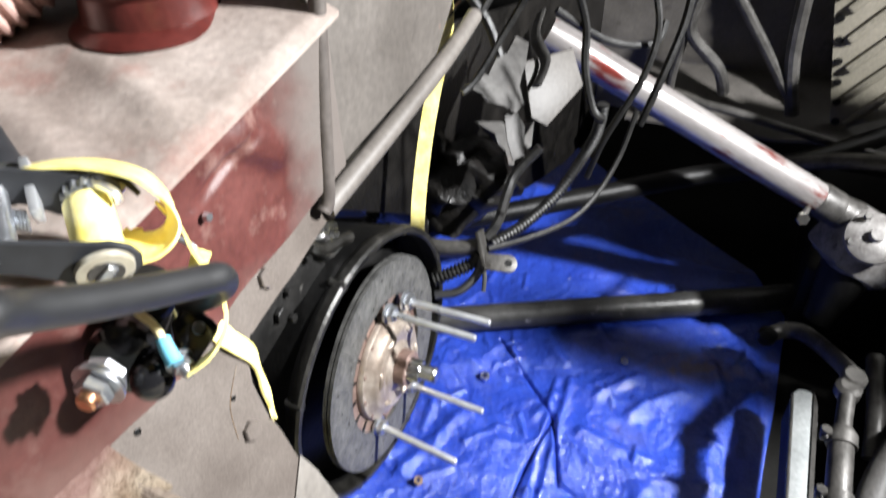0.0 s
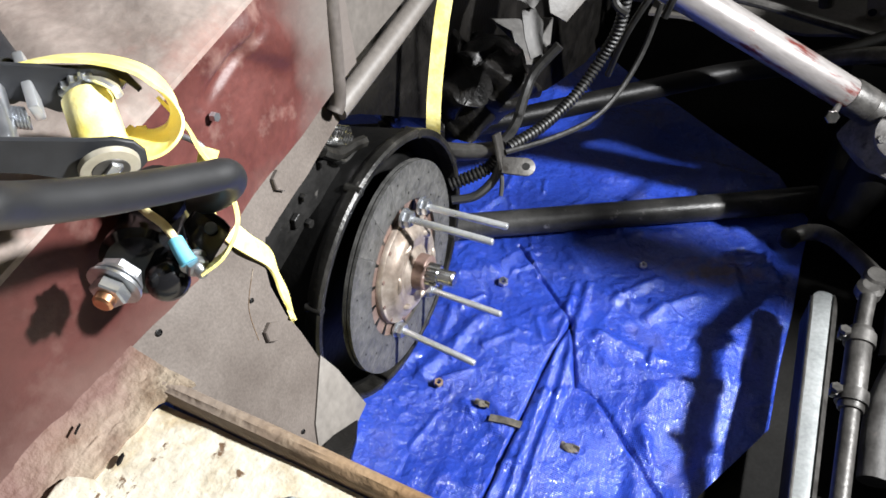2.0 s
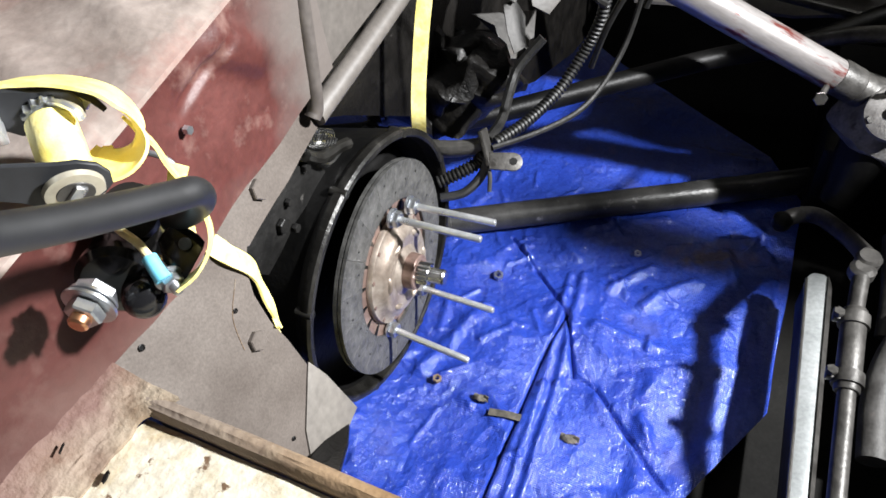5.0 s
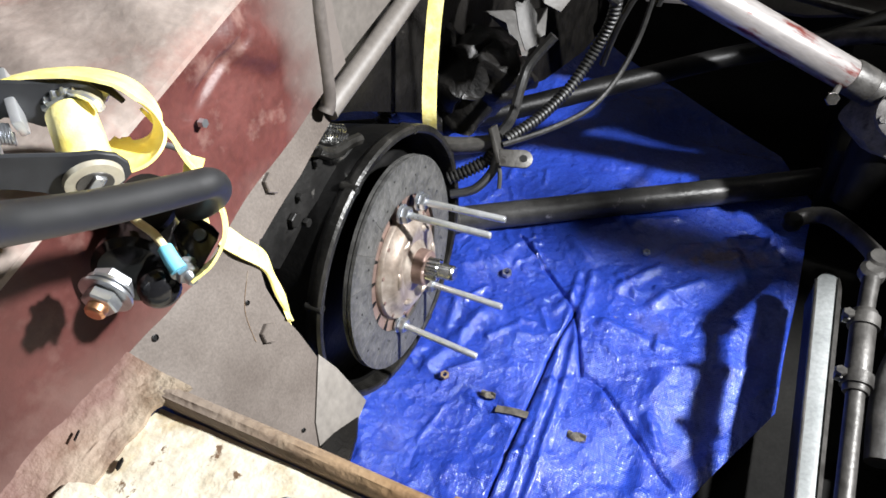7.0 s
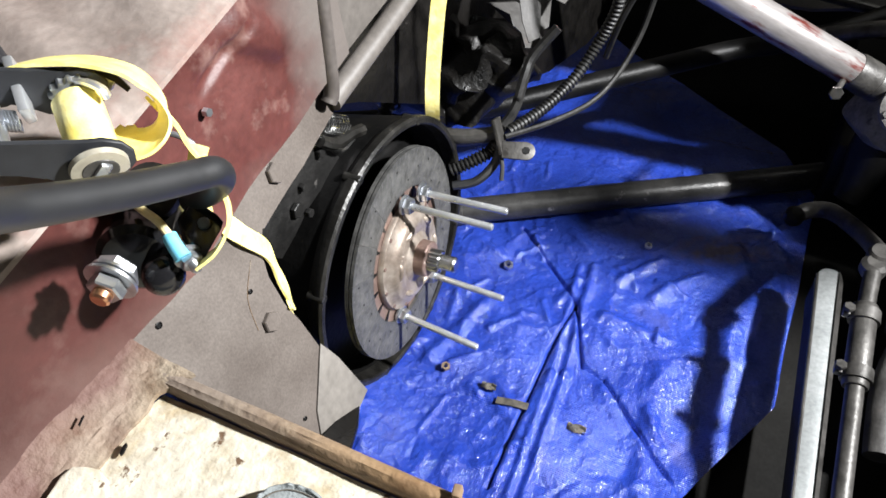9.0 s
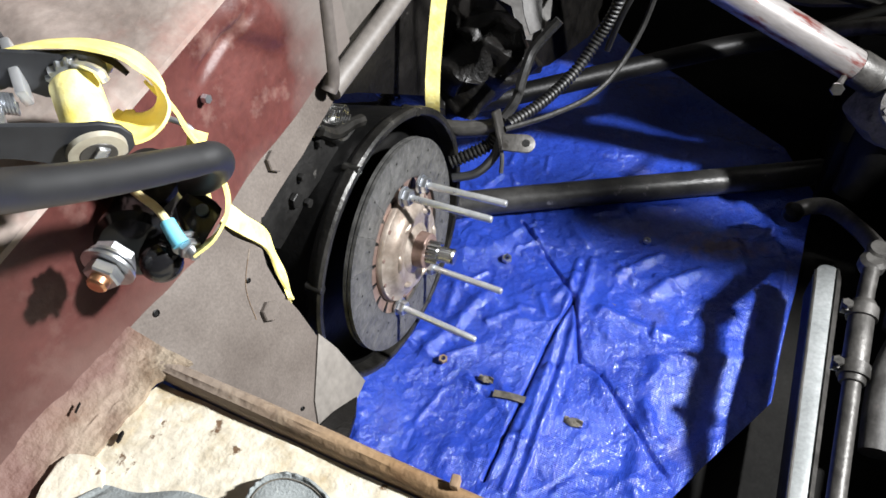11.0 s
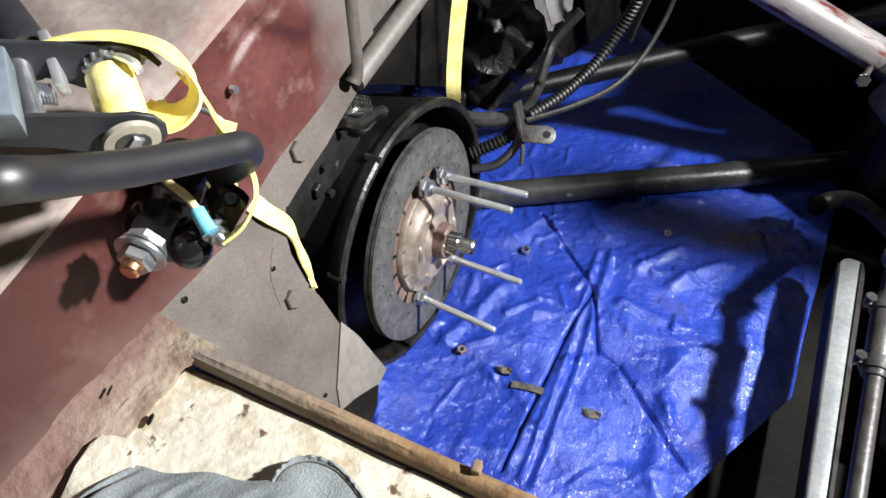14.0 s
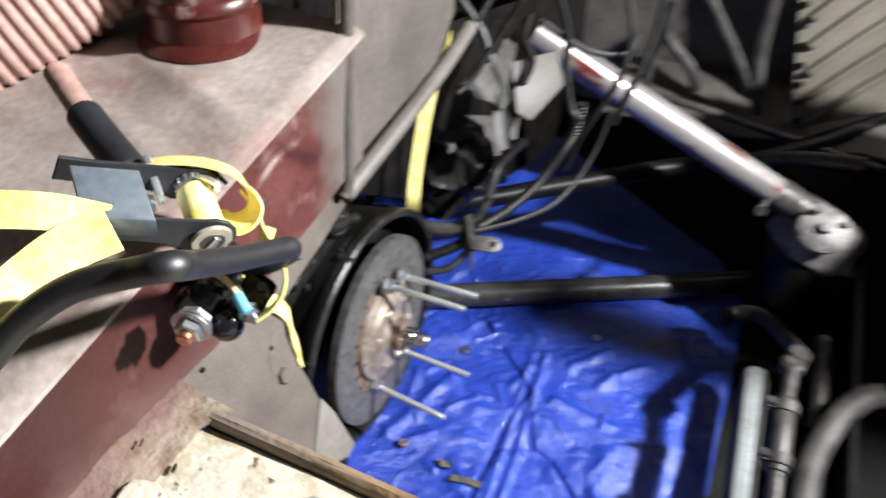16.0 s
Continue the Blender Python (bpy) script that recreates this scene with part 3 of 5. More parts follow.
toe_line = [(-0.040, 0.830), (-0.045, 0.783), (-0.068, 0.779), (-0.091, 0.775), (-0.110, 0.771), (-0.128, 0.769), (-0.148, 0.766), (-0.162, 0.763), (-0.1636, 0.7652), (-0.1740, 0.7554), (-0.1800, 0.7399), (-0.1818, 0.7178), (-0.1789, 0.6998), (-0.1781, 0.6676), (-0.1753, 0.6368), (-0.1665, 0.612), (-0.203, 0.606),
            (-0.245, 0.600), (-0.268, 0.600), (-0.268, 0.680), (-0.268, 0.830)]
toe_ob = part("toe_board", slab([toe(y, z) for y, z in toe_line], -TN * 0.0025, 0.0006), PRIMER, body, "brown-grey primered toe board with a cut opening")
part("repair_patch", slab([toe(*q, 0.0015) for q in ((-0.177, 0.676), (-0.1735, 0.663), (-0.1715, 0.655), (-0.1665, 0.613), (-0.202, 0.607), (-0.222, 0.622), (-0.209, 0.645))],
                           -TN * 0.0012, 0.0003), PATCH, toe_ob, "paler grey overlapping patch")
for yy, zz, r in ((-0.1341, 0.7833, 0.0072), (-0.197, 0.719, 0.0068)):
    part("bolt", hexa(toe(yy, zz, -0.001), TN, r, 0.0045), PRIMER, toe_ob)
for yy, zz, r in ((-0.196, 0.744, 0.0013), (-0.251, 0.775, 0.0016), (-0.219, 0.650, 0.0013)):
    part("hole", lathe([(0, r), (0.0006, r * 1.25), (0.0008, r), (-0.0005, r * 0.8)], toe(yy, zz, 0.0004), TN, 14), BLACK, toe_ob)
# scratches left by a scriber
part("scratch", tube([toe(-0.183, 0.757, 0.0003), toe(-0.200, 0.742, 0.0003), toe(-0.207, 0.722, 0.0003)], 0.00018, 5), RUST, toe_ob)

# beige panel past the red one, with the upright bead and the slanting edge bar
part("side_panel", slab([(0.026, -0.040, 0.80), (0.026, 0.125, 0.820), (0.026, 0.165, 0.86), (0.026, 0.165, 1.02), (0.026, -0.040, 1.02)], (-0.004, 0, 0), 0.001),
     BEIGE, body, "dull beige painted panel")
part("upright_bead", tube([(0.037, -0.071, 0.793), (0.038, -0.066, 0.800), (0.038, -0.060, 0.83), (0.036, -0.040, 0.935), (0.036, -0.028, 1.0)], 0.0055, 12), BEADM, body)
part("slanting_bar", tube([(0.033, -0.064, 0.788), (0.034, 0.025, 0.802), (0.033, 0.125, 0.818), (0.028, 0.20, 0.83)], (0.008, 0.0075), 16), BEIGE, body)
part("lower_web", sheet(10, 10, lambda u, v: V(-0.01 - 0.10 * v + wob((u, v, 1), 3, 0.01), -0.05 + 0.36 * u, 0.775 + 0.05 * u - 0.10 * v), (-0.003, 0, 0)), GREASE_FILL, body)

# added black sheet: hides far tarp and stands in for its shade
part("dark_fill_sheet", slab([(-0.1000, 0.0300, 0.6800), (-0.1000, 0.0890, 0.6470), (-0.1000, 0.1360, 0.6200), (-0.1000, 0.2000, 0.5750), (-0.1000, 0.2760, 0.5210), (-0.1000, 0.3500, 0.4600), (-0.1000, 0.5227, 0.3834), (-0.1000, 0.7364, 0.2798), (-0.1000, 0.9836, 0.1970), (-0.1000, 1.4573, 0.1075), (-0.1000, 1.2545, 0.5327), (-0.1000, 0.0899, 0.8058)],
                           (-0.006, 0, 0), 0.001), GREASE_FILL, body, "black sheet standing in for the dark behind the opening")
# near apron: cream ledge with its rusty rail
def ledge_at(u, v):
    x, y = 0.062 + 0.95 * u, -0.2785 - 0.40 * v
    z = 0.7655 + wob((x, y, 2), 22, 0.0016) + wob((x, y, 5), 60, 0.0006) - 0.003 * math.exp(-v * 60) * math.exp(-u * 7)
    return V(x, y, z)


ledge = part("apron_ledge", sheet(120, 50, ledge_at, (0, 0, -0.004)), CREAM, body, "cream painted apron ledge with rust flecks")
def crust_at(u, v):
    x = 0.0640 + 0.012 * max(0.0, 1 - v * 20) * (1 - u) + wob((v * 30, u, 1), 1.5, 0.0012) - 0.027 * u - 0.004 * v
    z = 0.7668 + 0.016 * u ** 2.2 + 0.0025 * math.sin(math.pi * u) + wob((u * 2, v * 9, 0), 1.6, 0.0010) + wob((u * 9, v * 30, 4), 2.5, 0.0009)
    return V(x, -0.266 - 0.34 * v, z + 0.0055 * max(0.0, 1 - v * 14) ** 0.7 * (1 - u))


corner = part("corner_gusset", sheet(24, 110, crust_at, (0, 0, -0.003)), CRUST, body, "dusty crusted corner gusset")
part("white_plate", slab([(0.0638, -0.3607, 0.7715), (0.0585, -0.3458, 0.7715), (0.0558, -0.3348, 0.7715), (0.0579, -0.3288, 0.7715), (0.0643, -0.3262, 0.7715), (0.0704, -0.3249, 0.7715), (0.0784, -0.3274, 0.7715), (0.0859, -0.3358, 0.7715), (0.0950, -0.3486, 0.7715), (0.1035, -0.3606, 0.7715), (0.0726, -0.3755, 0.7715)], (0, 0, 0.003), 0.001), CREAM, corner)
part("slot", slab([(0.0695, -0.3143, 0.7690), (0.0681, -0.3109, 0.7690), (0.0684, -0.3085, 0.7690), (0.0696, -0.3093, 0.7690), (0.0708, -0.3130, 0.7690), (0.0706, -0.3147, 0.7690)], (0, 0, -0.0012)), BLACK, corner)
part("slot", slab([(0.0489, -0.3137, 0.7800), (0.0474, -0.3104, 0.7800), (0.0470, -0.3085, 0.7800), (0.0478, -0.3088, 0.7800), (0.0488, -0.3114, 0.7800), (0.0497, -0.3137, 0.7800)], (0, 0, -0.0008)), BLACK, corner)


def rail_at(u, v):
    x = 0.054 + 0.95 * u
    a = math.pi * (1.08 * v - 0.06)
    y = -0.2725 - 0.0050 * math.cos(math.pi - a)
    z = 0.7665 + 0.0062 * math.sin(max(a, 0)) + wob((x, v, 7), 30, 0.0007) - 0.002 * u
    return V(x, y + wob((x, v, 2), 9, 0.0012), z)


rail = part("apron_rail", sheet(160, 14, rail_at, (0, 0.0, -0.003)), RAILRUST, body, "rusty rolled apron rail")
part("apron_drop", sheet(40, 16, lambda u, v: V(0.055 + 0.95 * u, -0.2685 + 0.004 * v + wob((u * 6, v, 1), 2, 0.002), 0.765 - 0.30 * v), (0, -0.003, 0)), GREYARM, body)
part("rail_clip", box(pose(0.2235, -0.2685, 0.773, 0, 0, 10), (0.004, 0.006, 0.006), 0.001), RUST, rail)
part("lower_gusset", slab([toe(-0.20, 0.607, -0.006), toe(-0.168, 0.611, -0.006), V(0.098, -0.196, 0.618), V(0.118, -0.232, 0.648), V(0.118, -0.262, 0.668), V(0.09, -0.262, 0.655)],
                           (0, 0, -0.004), 0.001), GREASE_FILL, body)

# cross member in front, and far chassis rail
XA, XB, XC, XD = V(0.4440, 0.575, 0.11), V(0.4645, 0.130, 0.11), V(0.4860, 0.575, 0.11), V(0.4965, 0.150, 0.11)


def cross_at(u, v, drop=0.0):
    p = XA.lerp(XB, v * 2.2).lerp(XC.lerp(XD, v * 2.2), u)
    p.y -= 0.022 * (2 * u - 1) ** 4 * max(0.0, 1 - v * 16)
    p.z += 0.004 * math.sin(math.pi * u) - drop
    return p


cm = part("cross_member", sheet(10, 60, cross_at, (0, 0, -0.006)), SILVER, body, "silver painted cross member top")
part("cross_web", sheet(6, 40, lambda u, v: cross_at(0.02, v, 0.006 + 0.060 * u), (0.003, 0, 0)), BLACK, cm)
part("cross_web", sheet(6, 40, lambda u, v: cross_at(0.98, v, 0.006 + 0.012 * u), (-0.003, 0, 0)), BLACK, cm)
part("cross_lip", tube([cross_at(0.04, k / 20) + V(0, 0, 0.001) for k in range(21)], 0.0026, 8), GREYARM, cm, "worn rolled lip")
part("cross_step", sheet(4, 40, lambda u, v: cross_at(0.80 + 0.20 * u, v) + V(0, 0, 0.004 - 0.004 * u), (0, 0, -0.003)), GREYARM, cm, "darker stepped flange")
part("far_rail", tube([(-0.4635, 0.4063, 0.3000), (-0.2040, 0.5335, 0.3000), (0.0075, 0.7072, 0.3000), (0.1990, 0.8562, 0.3100), (0.3989, 0.9742, 0.3300), (0.75, 1.40, 0.34)], 0.019, 16), BLACK, body, "dark chassis rail")
# far side of the bay: apron, ledge, struts and the ribbed panel
part("far_apron", sheet(30, 20, lambda u, v: V(-0.25 + 1.5 * u, 1.20 + 0.10 * u + wob((u * 5, v * 3, 1), 2, 0.012), 0.24 + 0.75 * v), (0, 0.004, 0)), FARGREY, body, "grimy grey far apron")
part("far_ledge", sheet(30, 10, lambda u, v: V(0.02 + 1.0 * u, 1.00 + 0.12 * u + 0.20 * v, 0.33 - 0.02 * u + 0.05 * v + wob((u * 6, v * 2, 3), 2, 0.008)), (0, 0, -0.006)), FARGREY, body)
part("ledge_lip", tube([(0.1141, 1.0000, 0.3939), (0.2370, 1.0000, 0.3816), (0.3572, 1.0200, 0.3530), (0.6040, 1.0600, 0.2991)], 0.009, 10), GREYARM, body)
part("strut", tube([(0.1258, 1.0000, 0.6005), (0.1233, 1.0000, 0.5301), (0.1848, 1.0000, 0.4680), (0.2032, 1.0200, 0.4111)], 0.012, 10), GREYARM, body)
part("strut", tube([(0.1227, 1.0000, 0.5886), (0.1033, 1.0000, 0.4513), (0.1034, 1.0000, 0.3847)], 0.009, 10), GREYARM, body)
part("strut", tube([(0.1587, 1.0500, 0.6340), (0.2581, 1.0500, 0.4989), (0.3210, 1.0500, 0.4100)], 0.011, 10), GREYARM, body)
part("strut", tube([(0.3009, 1.0500, 0.6550), (0.3087, 1.0500, 0.4966), (0.3367, 1.0500, 0.3734)], 0.014, 10), GREYARM, body)
part("hose_pipe", tube([(0.3209, 0.9200, 0.3236), (0.4204, 0.9200, 0.3579), (0.4982, 0.9200, 0.3729), (0.5465, 0.9200, 0.3774)], 0.015, 12), GREYARM, body)
# ribbed panel: backing with slanting ribs and a row of slots
RO, RX, RZ = V((0.4151, 1.1000, 0.3250)), V((0.6001, 1.1000, 0.4240)) - V((0.4151, 1.1000, 0.3250)), V((0.3341, 1.1000, 0.6657)) - V((0.4151, 1.1000, 0.3250))
ribbed = part("ribbed_panel", slab([RO, RO + RX * 1.6, RO + RX * 1.6 + RZ * 1.2, RO + RZ * 1.2], (0, 0.01, 0)), FARRIB, body, "dull ochre ribbed inner panel")
for k in range(7):
    a = RO + RX * 0.14 + RZ * (0.03 + 0.165 * k) + V(0, -0.004, 0)
    part("rib", tube([a, a + RX * 0.55 + RZ * 0.17, a + RX * 1.3 + RZ * 0.36], 0.011, 8, flat=0.7), FARRIB, ribbed)
for k in range(9):
    a = RO + RX * 0.05 + RZ * (0.06 + 0.12 * k) + V(0, -0.003, 0)
    part("slot", lathe([(0, 0.008), (0.002, 0.007)], a, (0, -1, 0), 10), BLACK, ribbed)
# front support at the far right
part("support_arm", tube([(0.669, 0.576, 0.14), (0.639, 0.564, 0.13), (0.607, 0.518, 0.12), (0.581, 0.451, 0.1), (0.57, 0.377, 0.08), (0.575, 0.284, 0.06)], 0.022, 14), SCRAP, body, "bent pale support arm")
part("support_post", tube([(0.566, 0.694, 0.12), (0.574, 0.58, 0.1), (0.578, 0.511, 0.07)], 0.015, 12), GREYARM, body)
# added block: darkens the space below the box and shades the tarp
part("shade_block", box(pose(0.515, 1.04, 0.085), (0.17, 0.40, 0.17), 0.012), BLACK, body, "black block added under the steering box to shade the tarp")
# added out of view, only to throw shade on the far tarp
part("far_shade_slab", slab([(0.55, 0.725, 0.66), (0.80, 0.725, 0.66), (0.85, 0.60, 0.66), (1.20, 0.58, 0.66), (1.20, 0.95, 0.66), (0.55, 0.95, 0.66)], (0, 0, 0.02), 0.004), BLACK, body, "unseen black slab that shades the far tarp")
# unseen bar near the lamp, added for soft shade on the tarp's right
part("soft_shade_bar", tube([(1.00, 0.465, 1.10), (1.15, 0.468, 1.10), (1.45, 0.470, 1.10)], 0.040, 12), BLACK, body)
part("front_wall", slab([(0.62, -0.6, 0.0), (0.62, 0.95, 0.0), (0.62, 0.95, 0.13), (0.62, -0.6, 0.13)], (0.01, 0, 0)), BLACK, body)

# ---- gearbox with its bell housing ----
gear = thing("gearbox", "oily black gearbox with an open bell housing hanging in a strap", "gearbox")
GC = V(-0.018, 0.049, 0.497)
bell = part("bell_housing", lathe([(0.0005, 0.1500), (0.0005, 0.1455), (-0.001, 0.1435), (-0.016, 0.1425), (-0.020, 0.1450), (-0.016, 0.1475), (-0.012, 0.1505), (-0.009, 0.1522), (-0.002, 0.1522)],
                                  GC, (1, 0, 0), 96, closed=True), CAST, gear, "oiled cast bell housing flange")
part("bell_bowl", lathe([(-0.014, 0.1430), (-0.035, 0.1400), (-0.085, 0.120), (-0.108, 0.085), (-0.112, 0.03), (-0.125, 0.03), (-0.125, 0.10), (-0.095, 0.135), (-0.030, 0.1465), (-0.014, 0.1465)],
                       GC, (1, 0, 0), 96, closed=True), BLACK, gear, "black bowl of the bell housing")
for k in range(8):
    a = 2 * math.pi * (k + 0.35) / 8
    d = V(0, math.cos(a), math.sin(a))
    part("flange_boss", lathe([(-0.016, 0.0050), (-0.001, 0.0050), (0.0008, 0.0042), (0.0008, 0.003), (-0.002, 0.0025)], GC + d * 0.1478, (1, 0, 0), 18), CAST, bell)
case = lathe([(-0.058, 0.158), (-0.064, 0.166), (-0.155, 0.166), (-0.165, 0.156)], V(0, 0.046, 0.480), (1, 0, 0), 9)
bmesh.ops.bevel(case, geom=case.edges[:], offset=0.006, segments=2, affect="EDGES", profile=0.5)
for v in case.verts:
    if v.co.z > 0.54:
        v.co.z = 0.54 + (v.co.z - 0.54) * 0.55
case_ob = part("rear_case", case, BLACK, gear, "black greasy casing")
for q in ((-0.1338, 0.0321, 0.5423), (-0.1773, 0.1354, 0.5269), (-0.1225, 0.0259, 0.5320)):
    part("case_bolt", hexa(V(q), (0.85, -0.35, 0.4), 0.0085, 0.007), CAST, case_ob)
for p0, p1, w in (((-0.1481, 0.0439, 0.5583), (-0.1654, 0.1351, 0.5341), 0.006), ((-0.1439, 0.0014, 0.5380), (-0.1192, -0.0564, 0.4892), 0.007), ((-0.1387, 0.0700, 0.5394), (-0.1145, -0.0090, 0.5154), 0.006)):
    part("casting_rib", tube([p0, V(p0).lerp(V(p1), 0.5) + V(0.004, -0.003, 0.003), p1], w, 8, flat=0.7), CAST, case_ob)
face = part("casing_face", slab([(-0.0520, -0.0039, 0.6826), (-0.0520, 0.0176, 0.6599), (-0.0520, 0.0363, 0.6332), (-0.0520, -0.0012, 0.6354), (-0.0520, -0.0298, 0.6281), (-0.0520, -0.0573, 0.6172), (-0.0520, -0.0789, 0.6087), (-0.0520, -0.1013, 0.6352), (-0.0520, -0.0948, 0.6531), (-0.0520, -0.0765, 0.6631), (-0.0520, -0.0431, 0.6727)],
                               (-0.014, 0, 0), 0.003), CASING, gear, "flat dark casing face with bolts")
for q, r in (((-0.0510, -0.0467, 0.6421), 0.0075), ((-0.0510, -0.0337, 0.6269), 0.0045), ((-0.0510, -0.0319, 0.6565), 0.004), ((-0.0510, 0.0016, 0.6697), 0.005)):
    part("case_bolt", hexa(V(q), (1, 0, 0), r, 0.005), CASING, face)
part("tail_case", lathe([(-0.16, 0.10), (-0.30, 0.085), (-0.55, 0.06), (-0.62, 0.045)], V(0, 0.055, 0.492), (1, 0, 0), 24), BLACK, gear)
DC, DN = V(-0.012, 0.052, 0.498), V(0.998, 0.055, 0.027).normalized()
shaft = bmesh.new()
m0 = turned(DC, DN)
ns = 10
loops = []
for z in (-0.09, 0.0395, 0.0405):
    ring = []
    for k in range(ns * 4):
        r = 0.0128 if k % 4 < 2 else 0.0104
        if z == 0.0405:
            r *= 0.92
        a = 2 * math.pi * k / (ns * 4)
        ring.append(shaft.verts.new(m0 @ V(r * math.cos(a), r * math.sin(a), z)))
    loops.append(ring)
for a, b in zip(loops, loops[1:]):
    for k in range(ns * 4):
        shaft.faces.new((a[k], a[(k + 1) % (ns * 4)], b[(k + 1) % (ns * 4)], b[k]))
shaft.faces.new(loops[0][::-1])
shaft.faces.new(loops[-1])
lathe([(0.040, 0.0085), (0.052, 0.0085), (0.0535, 0.0088), (0.056, 0.0088), (0.058, 0.007)], DC, DN, 24, shaft)
part("input_shaft", shaft, STEEL, gear, "bright splined input shaft")
spring = []
for k in range(8 * 12):
    a = k / 12 * 2 * math.pi
    spring.append(V((-0.0450, 0.0136, 0.6940)).lerp(V((-0.0450, 0.0404, 0.6723)), k / 95) + V(0, math.cos(a), math.sin(a)) * 0.0085)
part("return_spring", tube(spring, 0.0012, 6, 2), STEEL, gear)
part("release_lever", tube([(-0.0450, 0.0009, 0.6847), (-0.0450, 0.0190, 0.6673), (-0.0450, 0.0441, 0.6592), (-0.0450, 0.0624, 0.6513)], 0.006, 8), CAST, gear)
part("release_lever", tube([(-0.0450, -0.0013, 0.6931), (-0.0450, 0.0230, 0.6564), (-0.0450, 0.0460, 0.6525)], 0.003, 8), STEEL, gear)
# cable bracket on the bell housing
br = part("cable_bracket", tube([(-0.0421, 0.2093, 0.5339), (-0.0172, 0.2167, 0.5336), (0.0105, 0.2290, 0.5356), (0.0208, 0.2338, 0.5407)], (0.011, 0.009), 12, flat=1.5), GREYARM, gear, "grimy cable bracket")
lug = bmesh.new()
L0, L1 = V((0.0309, 0.2151, 0.5283)), V((0.0565, 0.2269, 0.5242))
ln = V(0.35, -0.45, 0.82).normalized()
ls = ln.cross((L1 - L0).normalized())
outline = [L0 + ls * 0.010, L0 - ls * 0.010] + [L1 + (L1 - L0).normalized() * 0.011 * math.cos(a) - ls * 0.011 * math.sin(a) for a in [math.pi / 2 - math.pi * k / 8 for k in range(9)]]
slab(outline, ln * 0.004, 0.0006, lug)
lug_ob = part("eye_lug", lug, GREYARM, br)
part("eye_hole", lathe([(0, 0.0045), (0.0006, 0.0045)], L1 + ln * 0.0042, ln, 16), BLACK, lug_ob)
part("bracket_plate", box(turned((0.0242, 0.2260, 0.5399), (0.9, 0.2, 0.3), (0, 0.4, 0.9)), (0.042, 0.022, 0.005), 0.001), GREYARM, br)
part("hose_tail", tube([(-0.0245, 0.1886, 0.5029), (-0.0044, 0.2028, 0.5101), (0.0146, 0.2187, 0.5190), (0.0221, 0.2239, 0.5326)], 0.0075, 10, ridges=0.0009, pitch=0.005), WIRE, br)
part("hose_tail", tube([(-0.0171, 0.1763, 0.4901), (0.0082, 0.1900, 0.4942), (0.0230, 0.2106, 0.5088), (0.0260, 0.2214, 0.5288)], 0.0055, 10), RUBBER, br)
part("wire_tail", tube([(0.0276, 0.2177, 0.5279), (0.0357, 0.2051, 0.5144), (0.0391, 0.1935, 0.5014)], 0.0028, 8), RUBBER, br)

# ---- clutch disc ----
clutch = thing("clutch_disc", "worn grey clutch friction disc on a splined shaft", "clutch disc")
part("carrier_plate", lathe([(-0.0045, 0.114), (-0.0035, 0.1145), (-0.0035, 0.050), (-0.0045, 0.050)], DC, DN, 72, closed=True), RUSTY_HUB, clutch)
pad_n = 18
pad_mesh = None
for side in (0, 1):
    for k in range(pad_n):
        a0, a1 = 2 * math.pi * (k + 0.004) / pad_n, 2 * math.pi * (k + 0.996) / pad_n
        if pad_mesh is None:
            pb = bmesh.new()
            idx = []
            for r in (0.0765, 0.118):
                for z in (0, 0.0035):
                    idx.append([pb.verts.new((r * math.cos(a0 + (a1 - a0) * j / 4), r * math.sin(a0 + (a1 - a0) * j / 4), z)) for j in range(5)])
            ib, it, ob_, ot = idx
            for j in range(4):
                pb.faces.new((it[j], ot[j], ot[j + 1], it[j + 1]))
                pb.faces.new((ib[j], ib[j + 1], ob_[j + 1], ob_[j]))
                pb.faces.new((ob_[j], ob_[j + 1], ot[j + 1], ot[j]))
                pb.faces.new((ib[j], it[j], it[j + 1], ib[j + 1]))
            pb.faces.new((ib[0], ob_[0], ot[0], it[0]))
            pb.faces.new((ib[4], it[4], ot[4], ob_[4]))
            finish(pb)
            pad_mesh = bpy.data.meshes.new("friction_pad")
            pb.to_mesh(pad_mesh)
            pb.free()
            pad_mesh.materials.append(LINING)
        o = new("friction_pad", pad_mesh)
        o.parent = clutch
        o.matrix_basis = m0 @ Matrix.Translation((0, 0, -0.0033 if side == 0 else -0.0085)) @ Matrix.Rotation(2 * math.pi * k / pad_n, 4, "Z")
for k in range(26):
    a = 2 * math.pi * (k + 0.5) / 26
    r = (0.087, 0.106, 0.097)[k % 3]
    p = m0 @ V(r * math.cos(a), r * math.sin(a), 0.0003)
    part("rivet", lathe([(-0.001, 0.0011), (0.0002, 0.0011)], p, DN, 8), BLACK, clutch)
for k in range(18):
    a = 2 * math.pi * (k + 0.2) / 18
    pts = [m0 @ V(r * math.cos(a + w), r * math.sin(a + w), -0.0033) for r, w in ((0.064, -0.018), (0.0785, -0.055), (0.0785, 0.040), (0.064, 0.018))]
    part("finger_slot", slab(pts, DN * 0.0006), BLACK, clutch)
hubp = lathe([(-0.003, 0.0625), (0.0005, 0.0625), (0.003, 0.061), (0.004, 0.056), (0.010, 0.050), (0.013, 0.046), (0.014, 0.040), (0.0125, 0.034), (0.012, 0.028), (0.016, 0.022),
              (0.016, 0.014), (-0.003, 0.014)], DC, DN, 64, closed=True)
hub_ob = part("hub_plate", hubp, HUBM, clutch, "heat-tinted pressed hub plate")
